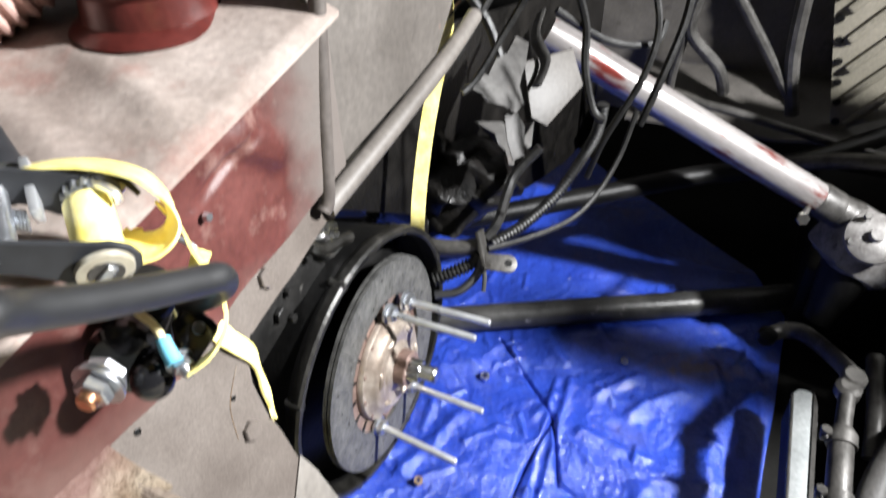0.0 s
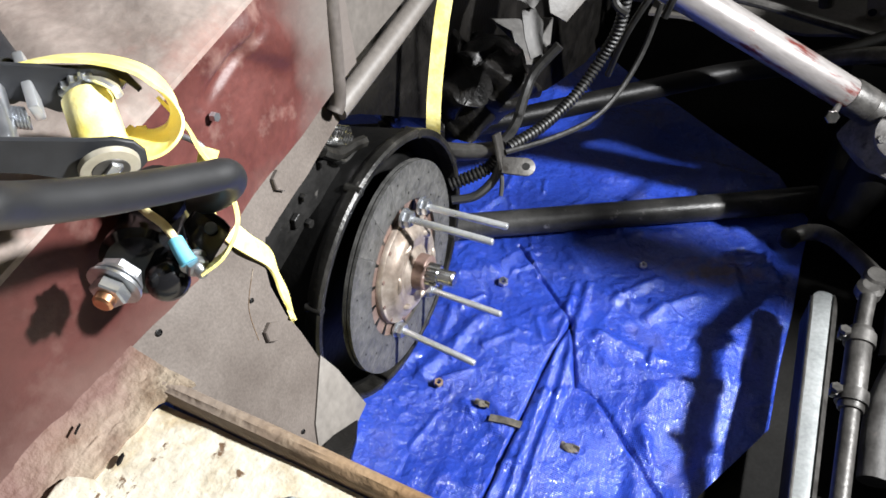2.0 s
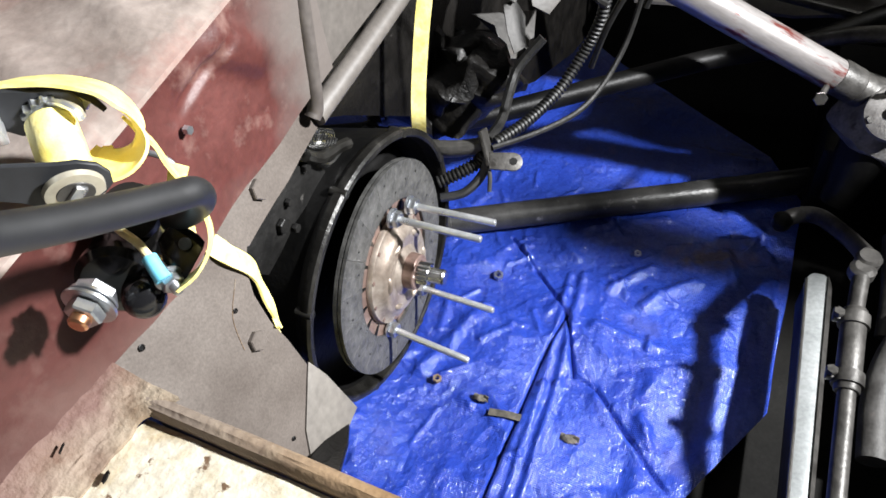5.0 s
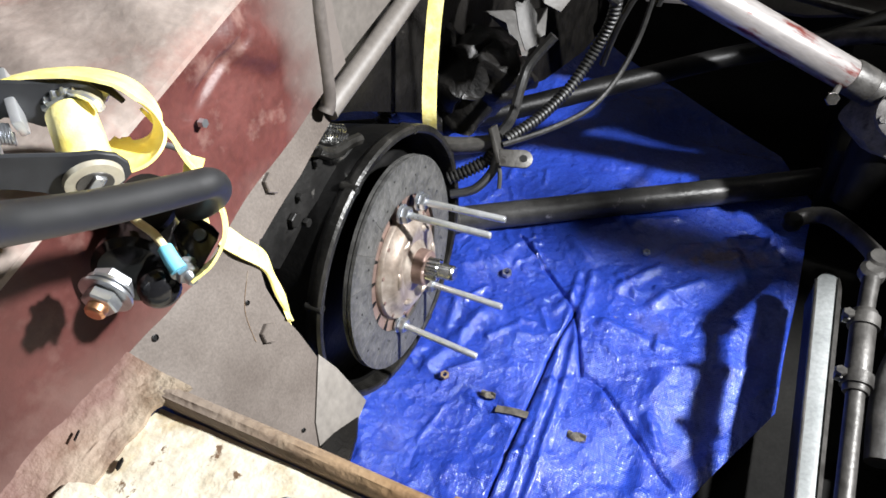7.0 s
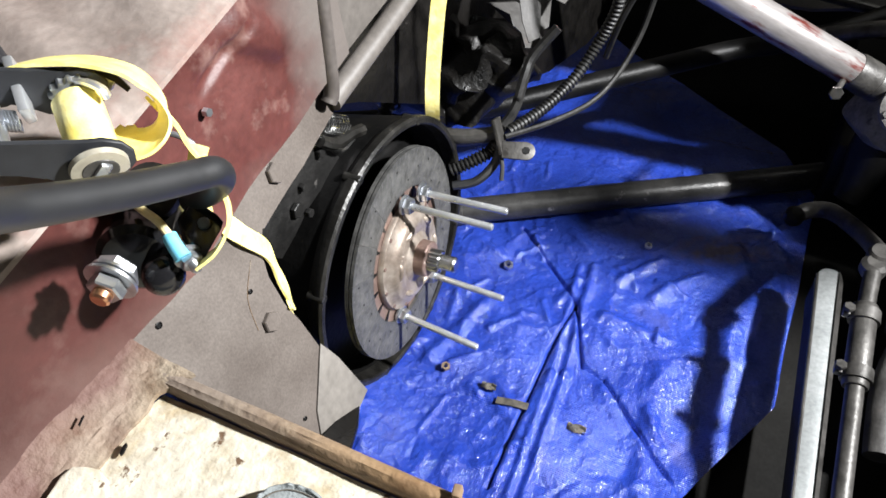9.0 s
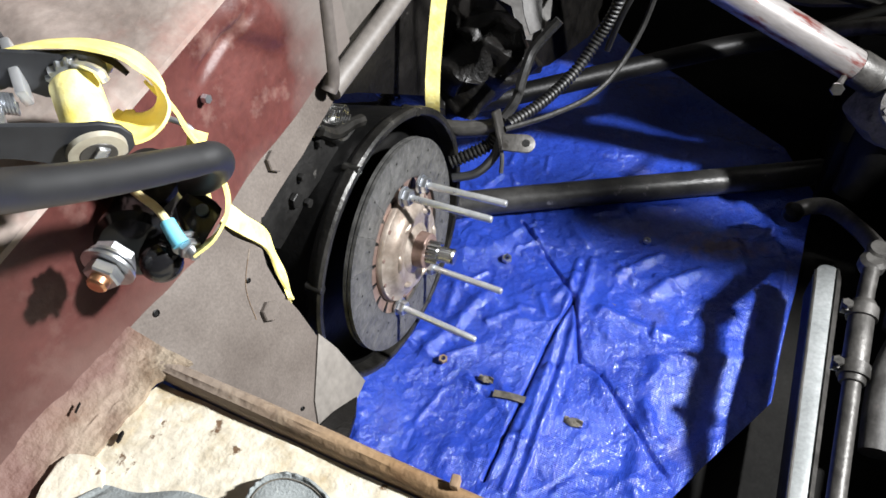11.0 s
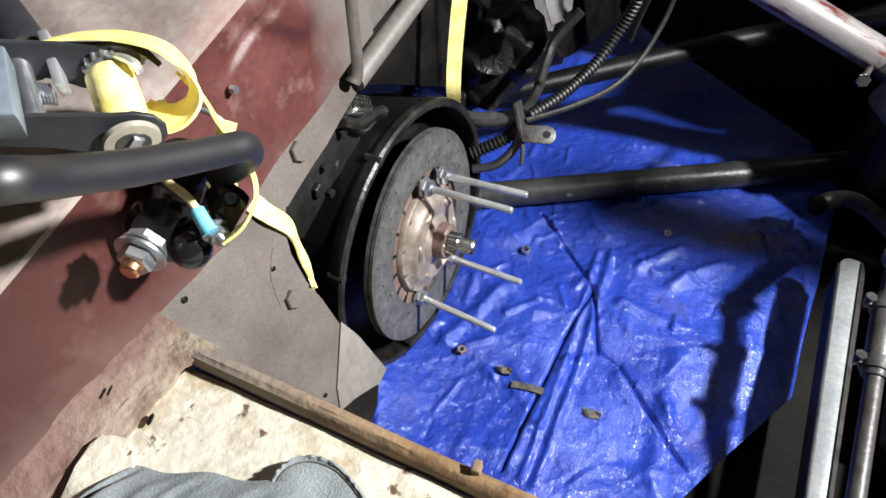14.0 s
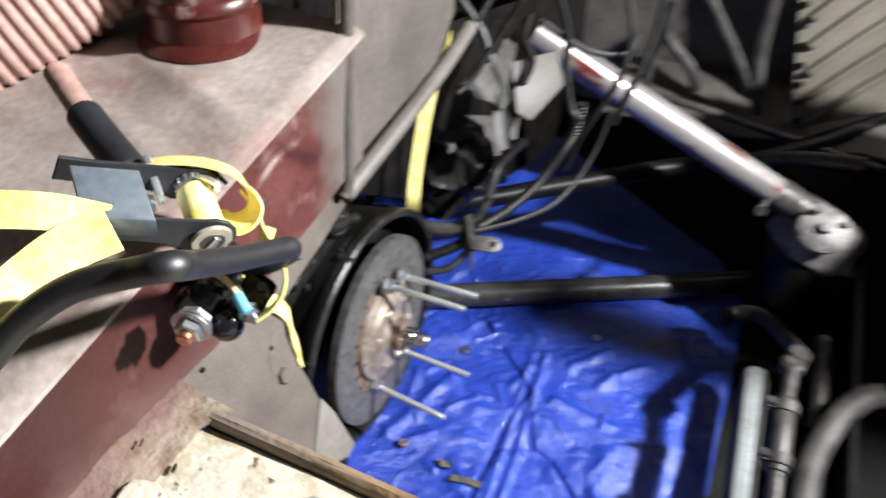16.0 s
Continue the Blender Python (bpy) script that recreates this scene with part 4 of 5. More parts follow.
for k in range(6):
    a = 2 * math.pi * (k + 0.15) / 6
    c = m0 @ V(0.041 * math.cos(a), 0.041 * math.sin(a), 0.0135)
    tang = (m0.to_3x3() @ V(-math.sin(a), math.cos(a), 0)).normalized()
    rad = (m0.to_3x3() @ V(math.cos(a), math.sin(a), 0)).normalized()
    bump = tube([c - tang * 0.008 - DN * 0.003, c - tang * 0.004 - DN * 0.001, c + tang * 0.004 - DN * 0.001, c + tang * 0.008 - DN * 0.003], 0.0040, 12, 4)
    part("spring_window", bump, HUBM, hub_ob)
for k in range(12):
    a = 2 * math.pi * k / 12
    part("hub_rivet", lathe([(0, 0.0026), (0.0012, 0.0022)], m0 @ V(0.0585 * math.cos(a), 0.0585 * math.sin(a), 0.003), DN, 8), RUSTY_HUB, hub_ob)
part("hub_sleeve", lathe([(0.010, 0.0205), (0.027, 0.0195), (0.028, 0.0185), (0.028, 0.0132), (0.010, 0.0132)], DC, DN, 36, closed=True), RUSTY_HUB, clutch, "brown rust-filmed hub sleeve")

# ---- the four long bolts through the disc ----
for b, t in (((-0.012, 0.092, 0.556), (0.090, 0.0935, 0.5600)), ((-0.012, 0.057, 0.569), (0.090, 0.0570, 0.5720)),
             ((-0.012, 0.083, 0.432), (0.090, 0.0740, 0.4420)), ((-0.012, 0.013, 0.440), (0.090, 0.0045, 0.4400))):
    B, E = V(b), V(t)
    d = (E - B).normalized()
    lb = thing("long_bolt", "bright zinc long bolt standing out of the clutch disc", "bolt", "long bolts in the clutch disc")
    part("shank", lathe([(0, 0.0037), ((E - B).length - 0.001, 0.0037), ((E - B).length, 0.003)], B, d, 18), PIN, lb)
    part("head", hexa(B + d * 0.006, d, 0.0088, 0.0075, turn=0.3), ZINC, lb)
    part("washer", lathe([(0.0, 0.0105), (0.0022, 0.0105), (0.0022, 0.004), (0.0, 0.004)], B + d * 0.0035, d, 24, closed=True), ZINC, lb)

# ---- exhaust pipe ----
pipe = thing("exhaust_pipe", "long dark steel pipe with worn paint lying on the tarp", "pipe")
part("pipe_run", tube([(-0.3019, 0.5050, 0.0340), (-0.2182, 0.5497, 0.0340), (0.0069, 0.6743, 0.0340), (0.2226, 0.7927, 0.0340), (0.3555, 0.8670, 0.0340), (0.4333, 0.9121, 0.0340)], 0.027, 28), PIPE, pipe)
part("pipe_collar", lathe([(0, 0.027), (0.001, 0.030), (0.014, 0.030), (0.015, 0.027)], (-0.2292, 0.5452, 0.0340), V((0.0069, 0.6743, 0.0340)) - V((-0.2292, 0.5452, 0.0340)), 24), PIPE, pipe)

# ---- steering ----
col = thing("steering_column", "worn silver steering column with red paint running down to its box", "steering column")
C0, C1 = V((-0.0162, 0.6871, 0.6000)), V(0.408, 0.799, 0.348)
cd = (C1 - C0).normalized()
jk = part("jacket", lathe([(-0.05, 0.0272), (0.0, 0.0272), ((C1 - C0).length - 0.002, 0.0272), ((C1 - C0).length, 0.0255)], (0, 0, 0), (0, 0, 1), 40), COLUMN, col, "silver tube with rubbed red paint")
jk.matrix_basis = turned(C0, cd)
part("collar", lathe([(-0.006, 0.0284), (0.0, 0.0303), (0.034, 0.0303), (0.037, 0.0278)], C1, cd, 32), GREYARM, col)
clamp = part("clamp", lathe([(0.037, 0.0278), (0.045, 0.030), (0.060, 0.030), (0.070, 0.034), (0.085, 0.030)], C1, cd, 32), GREYARM, col)
part("clamp_bolt", hexa(V(0.385, 0.710, 0.3590), (0.1, -0.85, 0.5), 0.011, 0.012), STEEL, clamp)
part("clamp_bolt_shank", tube([(0.3855, 0.715, 0.3558), (0.395, 0.776, 0.343)], 0.005, 8), GREYARM, clamp)
sb = thing("steering_box", "lumpy grey cast steering box", "steering box")
BX = C1 + cd * 0.11 + V(0, -0.015, -0.02)
bx = box(turned(BX, cd, (0, -1, 0.4)), (0.125, 0.110, 0.130), 0.0255)
for v in bx.verts:
    v.co += V(wob(v.co, 30, 0.008), wob(v.co + V(5, 0, 0), 30, 0.008), wob(v.co + V(0, 5, 0), 30, 0.008))
part("box_case", bx, CASTBOX, sb)
part("box_cover", lathe([(0, 0.044), (0.012, 0.044), (0.018, 0.034), (0.022, 0.012), (0.034, 0.010)], BX + V(0, -0.050, 0.042), (0.05, -0.6, 0.8), 28), CASTBOX, sb)
for k in range(4):
    a = math.pi / 2 * k + 0.5
    part("cover_bolt", hexa(BX + V(0.036 * math.cos(a), -0.060 + 0.02 * math.sin(a), 0.055 + 0.028 * math.sin(a)), (0.05, -0.6, 0.8), 0.007, 0.008), GREYARM, sb)
part("sector_case", lathe([(0, 0.045), (0.05, 0.042), (0.10, 0.032), (0.13, 0.030)], BX + V(-0.01, -0.01, -0.03), (-0.15, -0.35, -1), 24), BLACK, sb)
arm = thing("pitman_arm", "grimy grey forged pitman arm", "steering arm")
part("arm", tube([(0.388, 0.682, 0.11), (0.415, 0.706, 0.115), (0.449, 0.697, 0.13), (0.490, 0.621, 0.165), (0.4987, 0.4925, 0.2514)], (0.011, 0.012), 12, flat=1.4), GREYARM, arm)
part("arm_joint", lathe([(-0.02, 0.010), (-0.008, 0.017), (0.008, 0.017), (0.016, 0.010)], (0.392, 0.687, 0.11), (0.1, -0.2, 1), 20), BLACK, arm)
part("arm_boss", lathe([(-0.02, 0.016), (0.012, 0.018), (0.018, 0.014)], (0.4977, 0.4803, 0.2514), (0, 0, 1), 20), GREYARM, arm)
tie = thing("tie_rod", "grey tie rod with two clamped sleeves", "tie rod")
TA, TM, TB = V(0.4926, 0.455, 0.2531), V(0.4942, 0.3335, 0.2274), V(0.5056, 0.1381, 0.1897)
TB += (TB - TA) * 0.9
td = (TB - TA).normalized()
part("rod", tube([TA, TM, TB], 0.0115, 16), GREYARM, tie)
QA, QB = V(0.4924, 0.3781, 0.2369), V(0.4959, 0.291, 0.2189)
td = (QB - QA).normalized()
ql = (QB - QA).length
sleeve = part("sleeve", lathe([(-0.018, 0.015), (-0.016, 0.0162), (ql + 0.016, 0.0162), (ql + 0.018, 0.015)], QA, td, 24), GREYARM, tie)
for q in (QA, QB):
    cl = part("clamp", lathe([(-0.009, 0.0155), (-0.009, 0.0200), (0.009, 0.0200), (0.009, 0.0155)], q, td, 24, closed=True), GREYARM, sleeve)
    part("clamp_ear", box(turned(q + V(-0.022, 0, 0.002), td, (0, 0, 1)), (0.013, 0.011, 0.014), 0.002), GREYARM, cl)
    part("clamp_bolt", hexa(q + V(-0.022, 0, 0.008), (0, 0, 1), 0.008, 0.007), GREYARM, cl)
part("ball_joint", lathe([(-0.02, 0.010), (-0.008, 0.018), (0.006, 0.018), (0.012, 0.012)], TA + V(0, 0.006, 0), (0, 0, 1), 20), GREYARM, tie)

# ---- hanging wiring and brackets in the far corner ----
mb = thing("bent_bracket", "bent dull aluminium bracket hanging under the dash panel", "bracket")
part("plate", slab([(-0.0510, 0.3721, 0.6194), (0.0072, 0.4453, 0.5948), (0.0177, 0.4075, 0.5775), (0.0130, 0.3976, 0.5806), (0.0214, 0.3732, 0.5675), (0.0050, 0.3536, 0.5774), (-0.0026, 0.3662, 0.5906), (-0.0124, 0.3608, 0.5995), (-0.0175, 0.3642, 0.6141)],
                   (-0.004, 0.004, -0.002), 0.0015), SCRAP, mb)
part("upper_leaf", slab([(-0.0384, 0.3268, 0.6912), (-0.0310, 0.3523, 0.6991), (-0.0220, 0.3544, 0.6968), (-0.0299, 0.4036, 0.7069), (-0.0188, 0.4056, 0.7033), (-0.0265, 0.4515, 0.7099), (-0.0075, 0.4525, 0.7013), (0.0025, 0.4138, 0.6858), (0.0036, 0.3873, 0.6724), (0.0189, 0.3691, 0.6606), (0.0154, 0.3477, 0.6550), (0.0029, 0.3405, 0.6692), (-0.0122, 0.3255, 0.6763), (-0.0209, 0.3298, 0.6854)],
                        (-0.004, 0.005, -0.002), 0.0012), SCRAP, mb)
part("torn_strip", slab([(0.0030, 0.3418, 0.6550), (0.0125, 0.3594, 0.6536), (0.0268, 0.3525, 0.6388), (0.0347, 0.3305, 0.6112), (0.0254, 0.3169, 0.6092), (0.0146, 0.3245, 0.6305)], (-0.003, 0.005, -0.002), 0.0012), SCRAP, mb)
part("curled_strip", tube([(-0.0103, 0.5014, 0.7241), (-0.0025, 0.4606, 0.7074), (0.0172, 0.4471, 0.6829), (0.0181, 0.4145, 0.6631)], 0.010, 8, flat=0.3), SCRAP, mb)
part("side_leaf", slab([(-0.0081, 0.4351, 0.6829), (0.0357, 0.5061, 0.6792), (0.0607, 0.4824, 0.6410), (0.0370, 0.4091, 0.6120), (0.0191, 0.3965, 0.6278)], (-0.004, 0.005, -0.002), 0.0015), FARGREY, mb)
wl = thing("wiring_loom", "dusty loom of hanging wires and corrugated conduit", "wiring")
part("conduit", tube([(0.0291, 0.2411, 0.5352), (0.0534, 0.2911, 0.5400), (0.0748, 0.3437, 0.5550), (0.0907, 0.3769, 0.5851), (0.1068, 0.3882, 0.6257), (0.1112, 0.3909, 0.6659)], 0.0068, 12, ridges=0.0008, pitch=0.0055), WIRE, wl, "corrugated conduit")
part("cable", tube([(0.0288, 0.2319, 0.5352), (0.0671, 0.2747, 0.5343), (0.1002, 0.3309, 0.5326), (0.1185, 0.3794, 0.5461), (0.1329, 0.4209, 0.5832), (0.1418, 0.4452, 0.6372)], 0.0035, 8), WIRE, wl)
part("cable", tube([(0.0203, 0.2398, 0.5387), (0.0202, 0.2830, 0.5373), (0.0137, 0.3311, 0.5495), (0.0161, 0.3562, 0.5670), (0.0398, 0.3777, 0.5979)], 0.0065, 8), WIRE, wl)
part("cable", tube([(-0.1519, 0.2207, 0.4969), (-0.1452, 0.2616, 0.5240), (-0.1312, 0.2927, 0.5670), (-0.1184, 0.3152, 0.6042)], 0.010, 8, ridges=0.0012, pitch=0.008), GREASE_FILL, wl)
for pts, r in (
        (((0.0954, 0.2700, 0.8568), (0.1090, 0.2852, 0.8040), (0.1146, 0.2771, 0.7615), (0.1276, 0.2733, 0.7197), (0.1419, 0.2707, 0.7096)), 0.0042),
        (((0.1545, 0.3426, 0.8421), (0.1712, 0.3315, 0.7908), (0.1657, 0.3125, 0.7422), (0.1386, 0.2958, 0.6762), (0.1232, 0.2961, 0.6223)), 0.0036),
        (((0.1911, 0.3822, 0.8348), (0.1909, 0.3668, 0.7874), (0.1805, 0.3398, 0.7329), (0.1674, 0.3291, 0.6816)), 0.0042),
        (((0.0831, 0.2710, 0.8176), (0.1295, 0.3025, 0.7810), (0.1676, 0.3392, 0.7699), (0.1731, 0.3583, 0.7874)), 0.0036),
        (((0.0319, 0.2620, 0.8496), (0.0140, 0.2293, 0.8083), (0.0019, 0.2119, 0.7803)), 0.0042),
        (((0.0632, 0.2572, 0.8440), (0.0436, 0.2390, 0.8035), (0.0269, 0.2104, 0.7659), (0.0171, 0.1945, 0.7540)), 0.0036),
        (((-0.0121, 0.2410, 0.8497), (0.0235, 0.2382, 0.8130), (0.0415, 0.2307, 0.7802)), 0.005),
):
    part("wire", tube(pts, r, 8), WIRE, wl)
# greasy lumps: heater stub and old boot
hs = thing("heater_stub", "greasy black round heater stub on the far panel", "heater stub")
part("stub", lathe([(-0.03, 0.040), (0.0, 0.040), (0.004, 0.044), (0.016, 0.044), (0.020, 0.034), (0.050, 0.030), (0.056, 0.022)], (-0.1503, 0.3774, 0.5725), (0.75, -0.5, 0.1), 28), GREASE_FILL, hs)
gl = bmesh.new()
bmesh.ops.create_icosphere(gl, subdivisions=4, radius=1, matrix=Matrix.Translation((-0.0784, 0.3802, 0.5248)) @ Matrix.Diagonal((0.085, 0.06, 0.045, 1)))
for v in gl.verts:
    v.co += V(wob(v.co, 26, 0.03), wob(v.co + V(3, 0, 0), 26, 0.03), wob(v.co + V(0, 7, 0), 34, 0.026))
part("torn_boot", gl, GREASE_FILL, hs, "torn greasy boot")
gl = bmesh.new()
bmesh.ops.create_icosphere(gl, subdivisions=4, radius=1, matrix=Matrix.Translation((-0.1324, 0.3451, 0.4991)) @ Matrix.Diagonal((0.09, 0.05, 0.05, 1)))
for v in gl.verts:
    v.co += V(wob(v.co, 30, 0.03), wob(v.co + V(3, 0, 0), 22, 0.03), wob(v.co + V(0, 7, 0), 34, 0.02))
part("grime_clump", gl, GREASE_FILL, hs)
solo("rusty_plate", slab([(-0.0899, 0.3040, 0.8171), (-0.0635, 0.3277, 0.8134), (-0.0525, 0.2885, 0.7660), (-0.0612, 0.2641, 0.7598)], (-0.01, 0.004, 0), 0.002), OCHRE, "small rust-orange plate behind the strap", "plate")

# ---- ratchet strap ----
rs = thing("ratchet_strap", "yellow webbing ratchet strap slung round the gearbox", "ratchet strap")
W = V(-0.751, 0.570, 0.334).normalized()
HUB = V((0.0953, -0.2640, 0.9124))
near = [(0.0621, -0.3026, 0.9427), (0.0734, -0.2892, 0.9345), (0.0934, -0.2656, 0.9225), (0.0980, -0.2600, 0.9212), (0.1016, -0.2558, 0.9178), (0.1032, -0.2541, 0.9133), (0.1029, -0.2549, 0.9093), (0.1008, -0.2576, 0.9069), (0.0971, -0.2623, 0.9052), (0.0925, -0.2680, 0.9057), (0.0886, -0.2726, 0.9082), (0.0850, -0.2766, 0.9135), (0.0803, -0.2821, 0.9185), (0.0586, -0.3076, 0.9327)]
part("side_plate", slab(near, W * 0.0018, 0.0004), PLATE, rs, "black steel ratchet side plate")
part("side_plate", slab([V(p) + W * 0.033 for p in near], W * 0.0018, 0.0004), PLATE, rs)
hubo = part("ratchet_hub", lathe([(-0.0014, 0.0072), (-0.0010, 0.0096), (0.001, 0.0100), (0.002, 0.008)], HUB - W * 0.001, W, 32), ZINCY, rs, "pale zinc spindle end")
part("spindle_recess", lathe([(-0.0017, 0.0060), (-0.0012, 0.0064)], HUB - W * 0.001, W, 24), GREYARM, hubo)
part("spindle_slot", box(turned(HUB - W * 0.0026, W, (0.6, 0.4, 0.7)), (0.009, 0.0042, 0.003), 0.0006), ZINC, hubo)
part("plate_window", box(turned(V((0.0865, -0.2709, 0.9184)) - W * 0.0003, W, V((0.0911, -0.2675, 0.9159)) - V((0.0819, -0.2743, 0.9209))), (0.0125, 0.0032, 0.0012), 0.0004), HANDLE, rs)
part("spool", lathe([(0.004, 0.0078), (0.005, 0.0085), (0.029, 0.0085), (0.030, 0.0078)], HUB, W, 36), YELLOW, rs, "yellow webbing rolled on the spool")
part("spindle", lathe([(0.0, 0.006), (0.036, 0.006)], HUB, W, 20), ZINC, rs)
SPA = W
gm = turned(HUB + SPA * 0.0325, SPA)
teeth = [gm @ V(r * math.cos(a), r * math.sin(a), 0) for k in range(14) for r, a in ((0.0068, k * math.pi / 7), (0.0084, k * math.pi / 7 + 0.10), (0.0084, k * math.pi / 7 + 0.20), (0.0068, k * math.pi / 7 + 0.30))]
part("ratchet_wheel", slab(teeth, SPA * 0.003, 0.0003), ZINC, rs)
part("pawl_lever", tube([(0.0561, -0.2438, 0.9230), (0.0603, -0.2378, 0.9226), (0.0663, -0.2329, 0.9219), (0.0732, -0.2309, 0.9186)], 0.0010, 8, flat=1.6), PIN, rs)
part("release_clip", tube([(0.049, -0.243, 0.919), (0.059, -0.243, 0.924), (0.068, -0.243, 0.927), (0.079, -0.243, 0.929), (0.085, -0.243, 0.928), (0.086, -0.243, 0.925)], 0.0016, 8, flat=1.7), PIN, rs, "bright release clip")
part("plate_edge", slab([(0.0313, -0.2518, 0.9296), (0.0468, -0.2416, 0.9266), (0.0603, -0.2312, 0.9236), (0.0703, -0.2258, 0.9198), (0.0762, -0.2265, 0.9150), (0.0754, -0.2281, 0.9142), (0.0697, -0.2279, 0.9185), (0.0610, -0.2330, 0.9218), (0.0476, -0.2434, 0.9249), (0.0321, -0.2538, 0.9276)], W * 0.0018, 0.0003), PLATE, rs)
part("pawl_bar", box(turned((V((0.0497, -0.2509, 0.9290)) + V((0.0818, -0.2713, 0.9245))) / 2 + W * 0.010, W, (0, 0, 1)), (0.008, 0.0035, 0.026), 0.0008), PIN, rs)
part("cross_pin", tube([V((0.0746, -0.2813, 0.9234)), V((0.0746, -0.2813, 0.9234)) + W * 0.036], 0.004, 12), ZINC, rs)
coil = []
s0, s1 = V((0.0593, -0.2691, 0.9267)), V((0.0651, -0.2649, 0.9243))
for k in range(7 * 10):
    a = k / 10 * 2 * math.pi
    coil.append(s0.lerp(s1, k / 69) + (W * math.cos(a) + (s1 - s0).normalized().cross(W) * math.sin(a)) * 0.0036)
part("pawl_spring", tube(coil, 0.0006, 6, 2), ZINC, rs)
hq = [V((0.0540, -0.2916, 0.9595)), V((0.0782, -0.2771, 0.9549)), V((0.1051, -0.2975, 0.9503)), V((0.0823, -0.3121, 0.9541))]
hn = (hq[1] - hq[0]).cross(hq[3] - hq[0]).normalized()
part("handle_grip", slab(hq, -hn * 0.010 if hn.dot(V(0.307, -0.451, 1.125) - hq[0]) > 0 else hn * 0.010, 0.0014), HANDLE, rs, "grey handle grip")
loop = [(0.0295, -0.2622, 0.9308), (0.0381, -0.2556, 0.9314), (0.0447, -0.2489, 0.9316), (0.0542, -0.2408, 0.9316), (0.0674, -0.2319, 0.9289), (0.0803, -0.2267, 0.9235), (0.0897, -0.2274, 0.9155), (0.0939, -0.2329, 0.9094), (0.0928, -0.2410, 0.9066), (0.0870, -0.2475, 0.9074), (0.0822, -0.2498, 0.9094)]
part("webbing_loop", ribbon(loop, 0.029, 0.0013, [(-0.70, 0.62, -0.36), (-0.68, 0.60, -0.42), (-0.70, 0.61, -0.36), (-0.74, 0.62, -0.20), (-0.74, 0.62, -0.10)], 8), YELLOW, rs, "bright yellow webbing loop")
part("webbing_twist", ribbon([(0.0898, -0.2291, 0.9115), (0.0880, -0.2236, 0.8991), (0.0900, -0.2222, 0.8857), (0.0959, -0.2220, 0.8734), (0.1019, -0.2257, 0.8622), (0.1037, -0.2319, 0.8540), (0.1008, -0.2398, 0.8469), (0.0946, -0.2465, 0.8423)],
                             0.014, 0.0013, [(-0.55, 0.50, -0.62), (-0.55, 0.50, -0.60), (-0.55, 0.52, -0.58), (-0.6, 0.55, -0.45)], 8), YELLOW, rs)
part("webbing_run", ribbon([(0.0601, -0.2134, 0.8400), (0.0364, -0.1876, 0.7953), (0.0414, -0.1797, 0.7746), (0.0446, -0.1697, 0.7527), (0.0466, -0.1701, 0.7324), (0.0523, -0.1729, 0.7104), (0.0470, -0.1715, 0.6920), (-0.03, -0.10, 0.42), (-0.08, 0.0, 0.33), (-0.08, 0.10, 0.32)],
                           0.0125, 0.0014, [(-0.2, 0.6, 0.6), (-0.35, 0.6, 0.6), (-0.5, 0.6, 0.4), (-0.8, 0.5, 0.2), (-1, 0, 0)], 8), YELLOW, rs)
part("webbing_hanger", ribbon([(-0.07, 0.235, 0.50), (-0.0493, 0.2042, 0.5741), (-0.0495, 0.2154, 0.6162), (-0.0469, 0.2335, 0.6755), (-0.0411, 0.2444, 0.7210), (-0.0176, 0.2356, 0.8001), (-0.0222, 0.2423, 0.8717), (-0.0194, 0.2552, 0.9461)],
                              0.0165, 0.0014, [(0.85, 0.4, 0), (0.8, 0.5, 0), (0.85, 0.45, 0), (0.3, 0.9, 0), (0.9, 0.3, 0)], 10), YELLOW, rs)
part("webbing_tail", ribbon([(0.0877, -0.3066, 0.9495), (0.0743, -0.3147, 0.9555), (0.0641, -0.3230, 0.9595), (0.0490, -0.3346, 0.9626), (0.0289, -0.3542, 0.9674)], 0.015, 0.0014, [(-0.35, 0.6, 0.7)], 8), YELLOW, rs)
part("webbing_tail", ribbon([(0.0927, -0.3085, 0.9496), (0.0826, -0.3232, 0.9468), (0.0745, -0.3406, 0.9400), (0.0666, -0.3637, 0.9302)], 0.019, 0.0014, [(-0.3, 0.3, 0.9)], 8), YELLOW, rs)
part("hook_wire", tube([(0.0700, -0.2216, 0.8895), (0.0763, -0.2176, 0.8866), (0.0819, -0.2157, 0.8825), (0.0856, -0.2170, 0.8783)], 0.0013, 8), ZINC, rs)
part("webbing_stitch", ribbon([(0.0857, -0.2214, 0.8817), (0.0893, -0.2203, 0.8807), (0.0919, -0.2189, 0.8791)], 0.009, 0.0022, (0, 0.5, 0.8)), YELLOW, rs)

# ---- starter solenoid with its cables ----
so = thing("starter_solenoid", "black starter solenoid with zinc and copper terminals on the firewall", "solenoid")
S0, S1 = V((0.0406, -0.2184, 0.8327)), V((0.0636, -0.2526, 0.8400))
sd = (S1 - S0).normalized()
sl = (S1 - S0).length
part("barrel", lathe([(-0.01, 0.0165), (sl - 0.006, 0.0165), (sl - 0.004, 0.0182), (sl, 0.0182), (sl + 0.003, 0.015), (sl + 0.004, 0.006)], S0, sd, 32), GLOSSBLACK, so)
part("top_cap", lathe([(0, 0.014), (0.004, 0.0135), (0.006, 0.009)], (0.0548, -0.2260, 0.8534), (0.3, -0.5, 0.8), 24), CAST, so)
part("lobe", lathe([(-0.012, 0.0092), (0.004, 0.0092), (0.0075, 0.0068), (0.009, 0.003)], (0.0780, -0.2541, 0.8370), V((0.0906, -0.2641, 0.8448)) - V((0.0713, -0.2502, 0.8339)), 24), GLOSSBLACK, so)
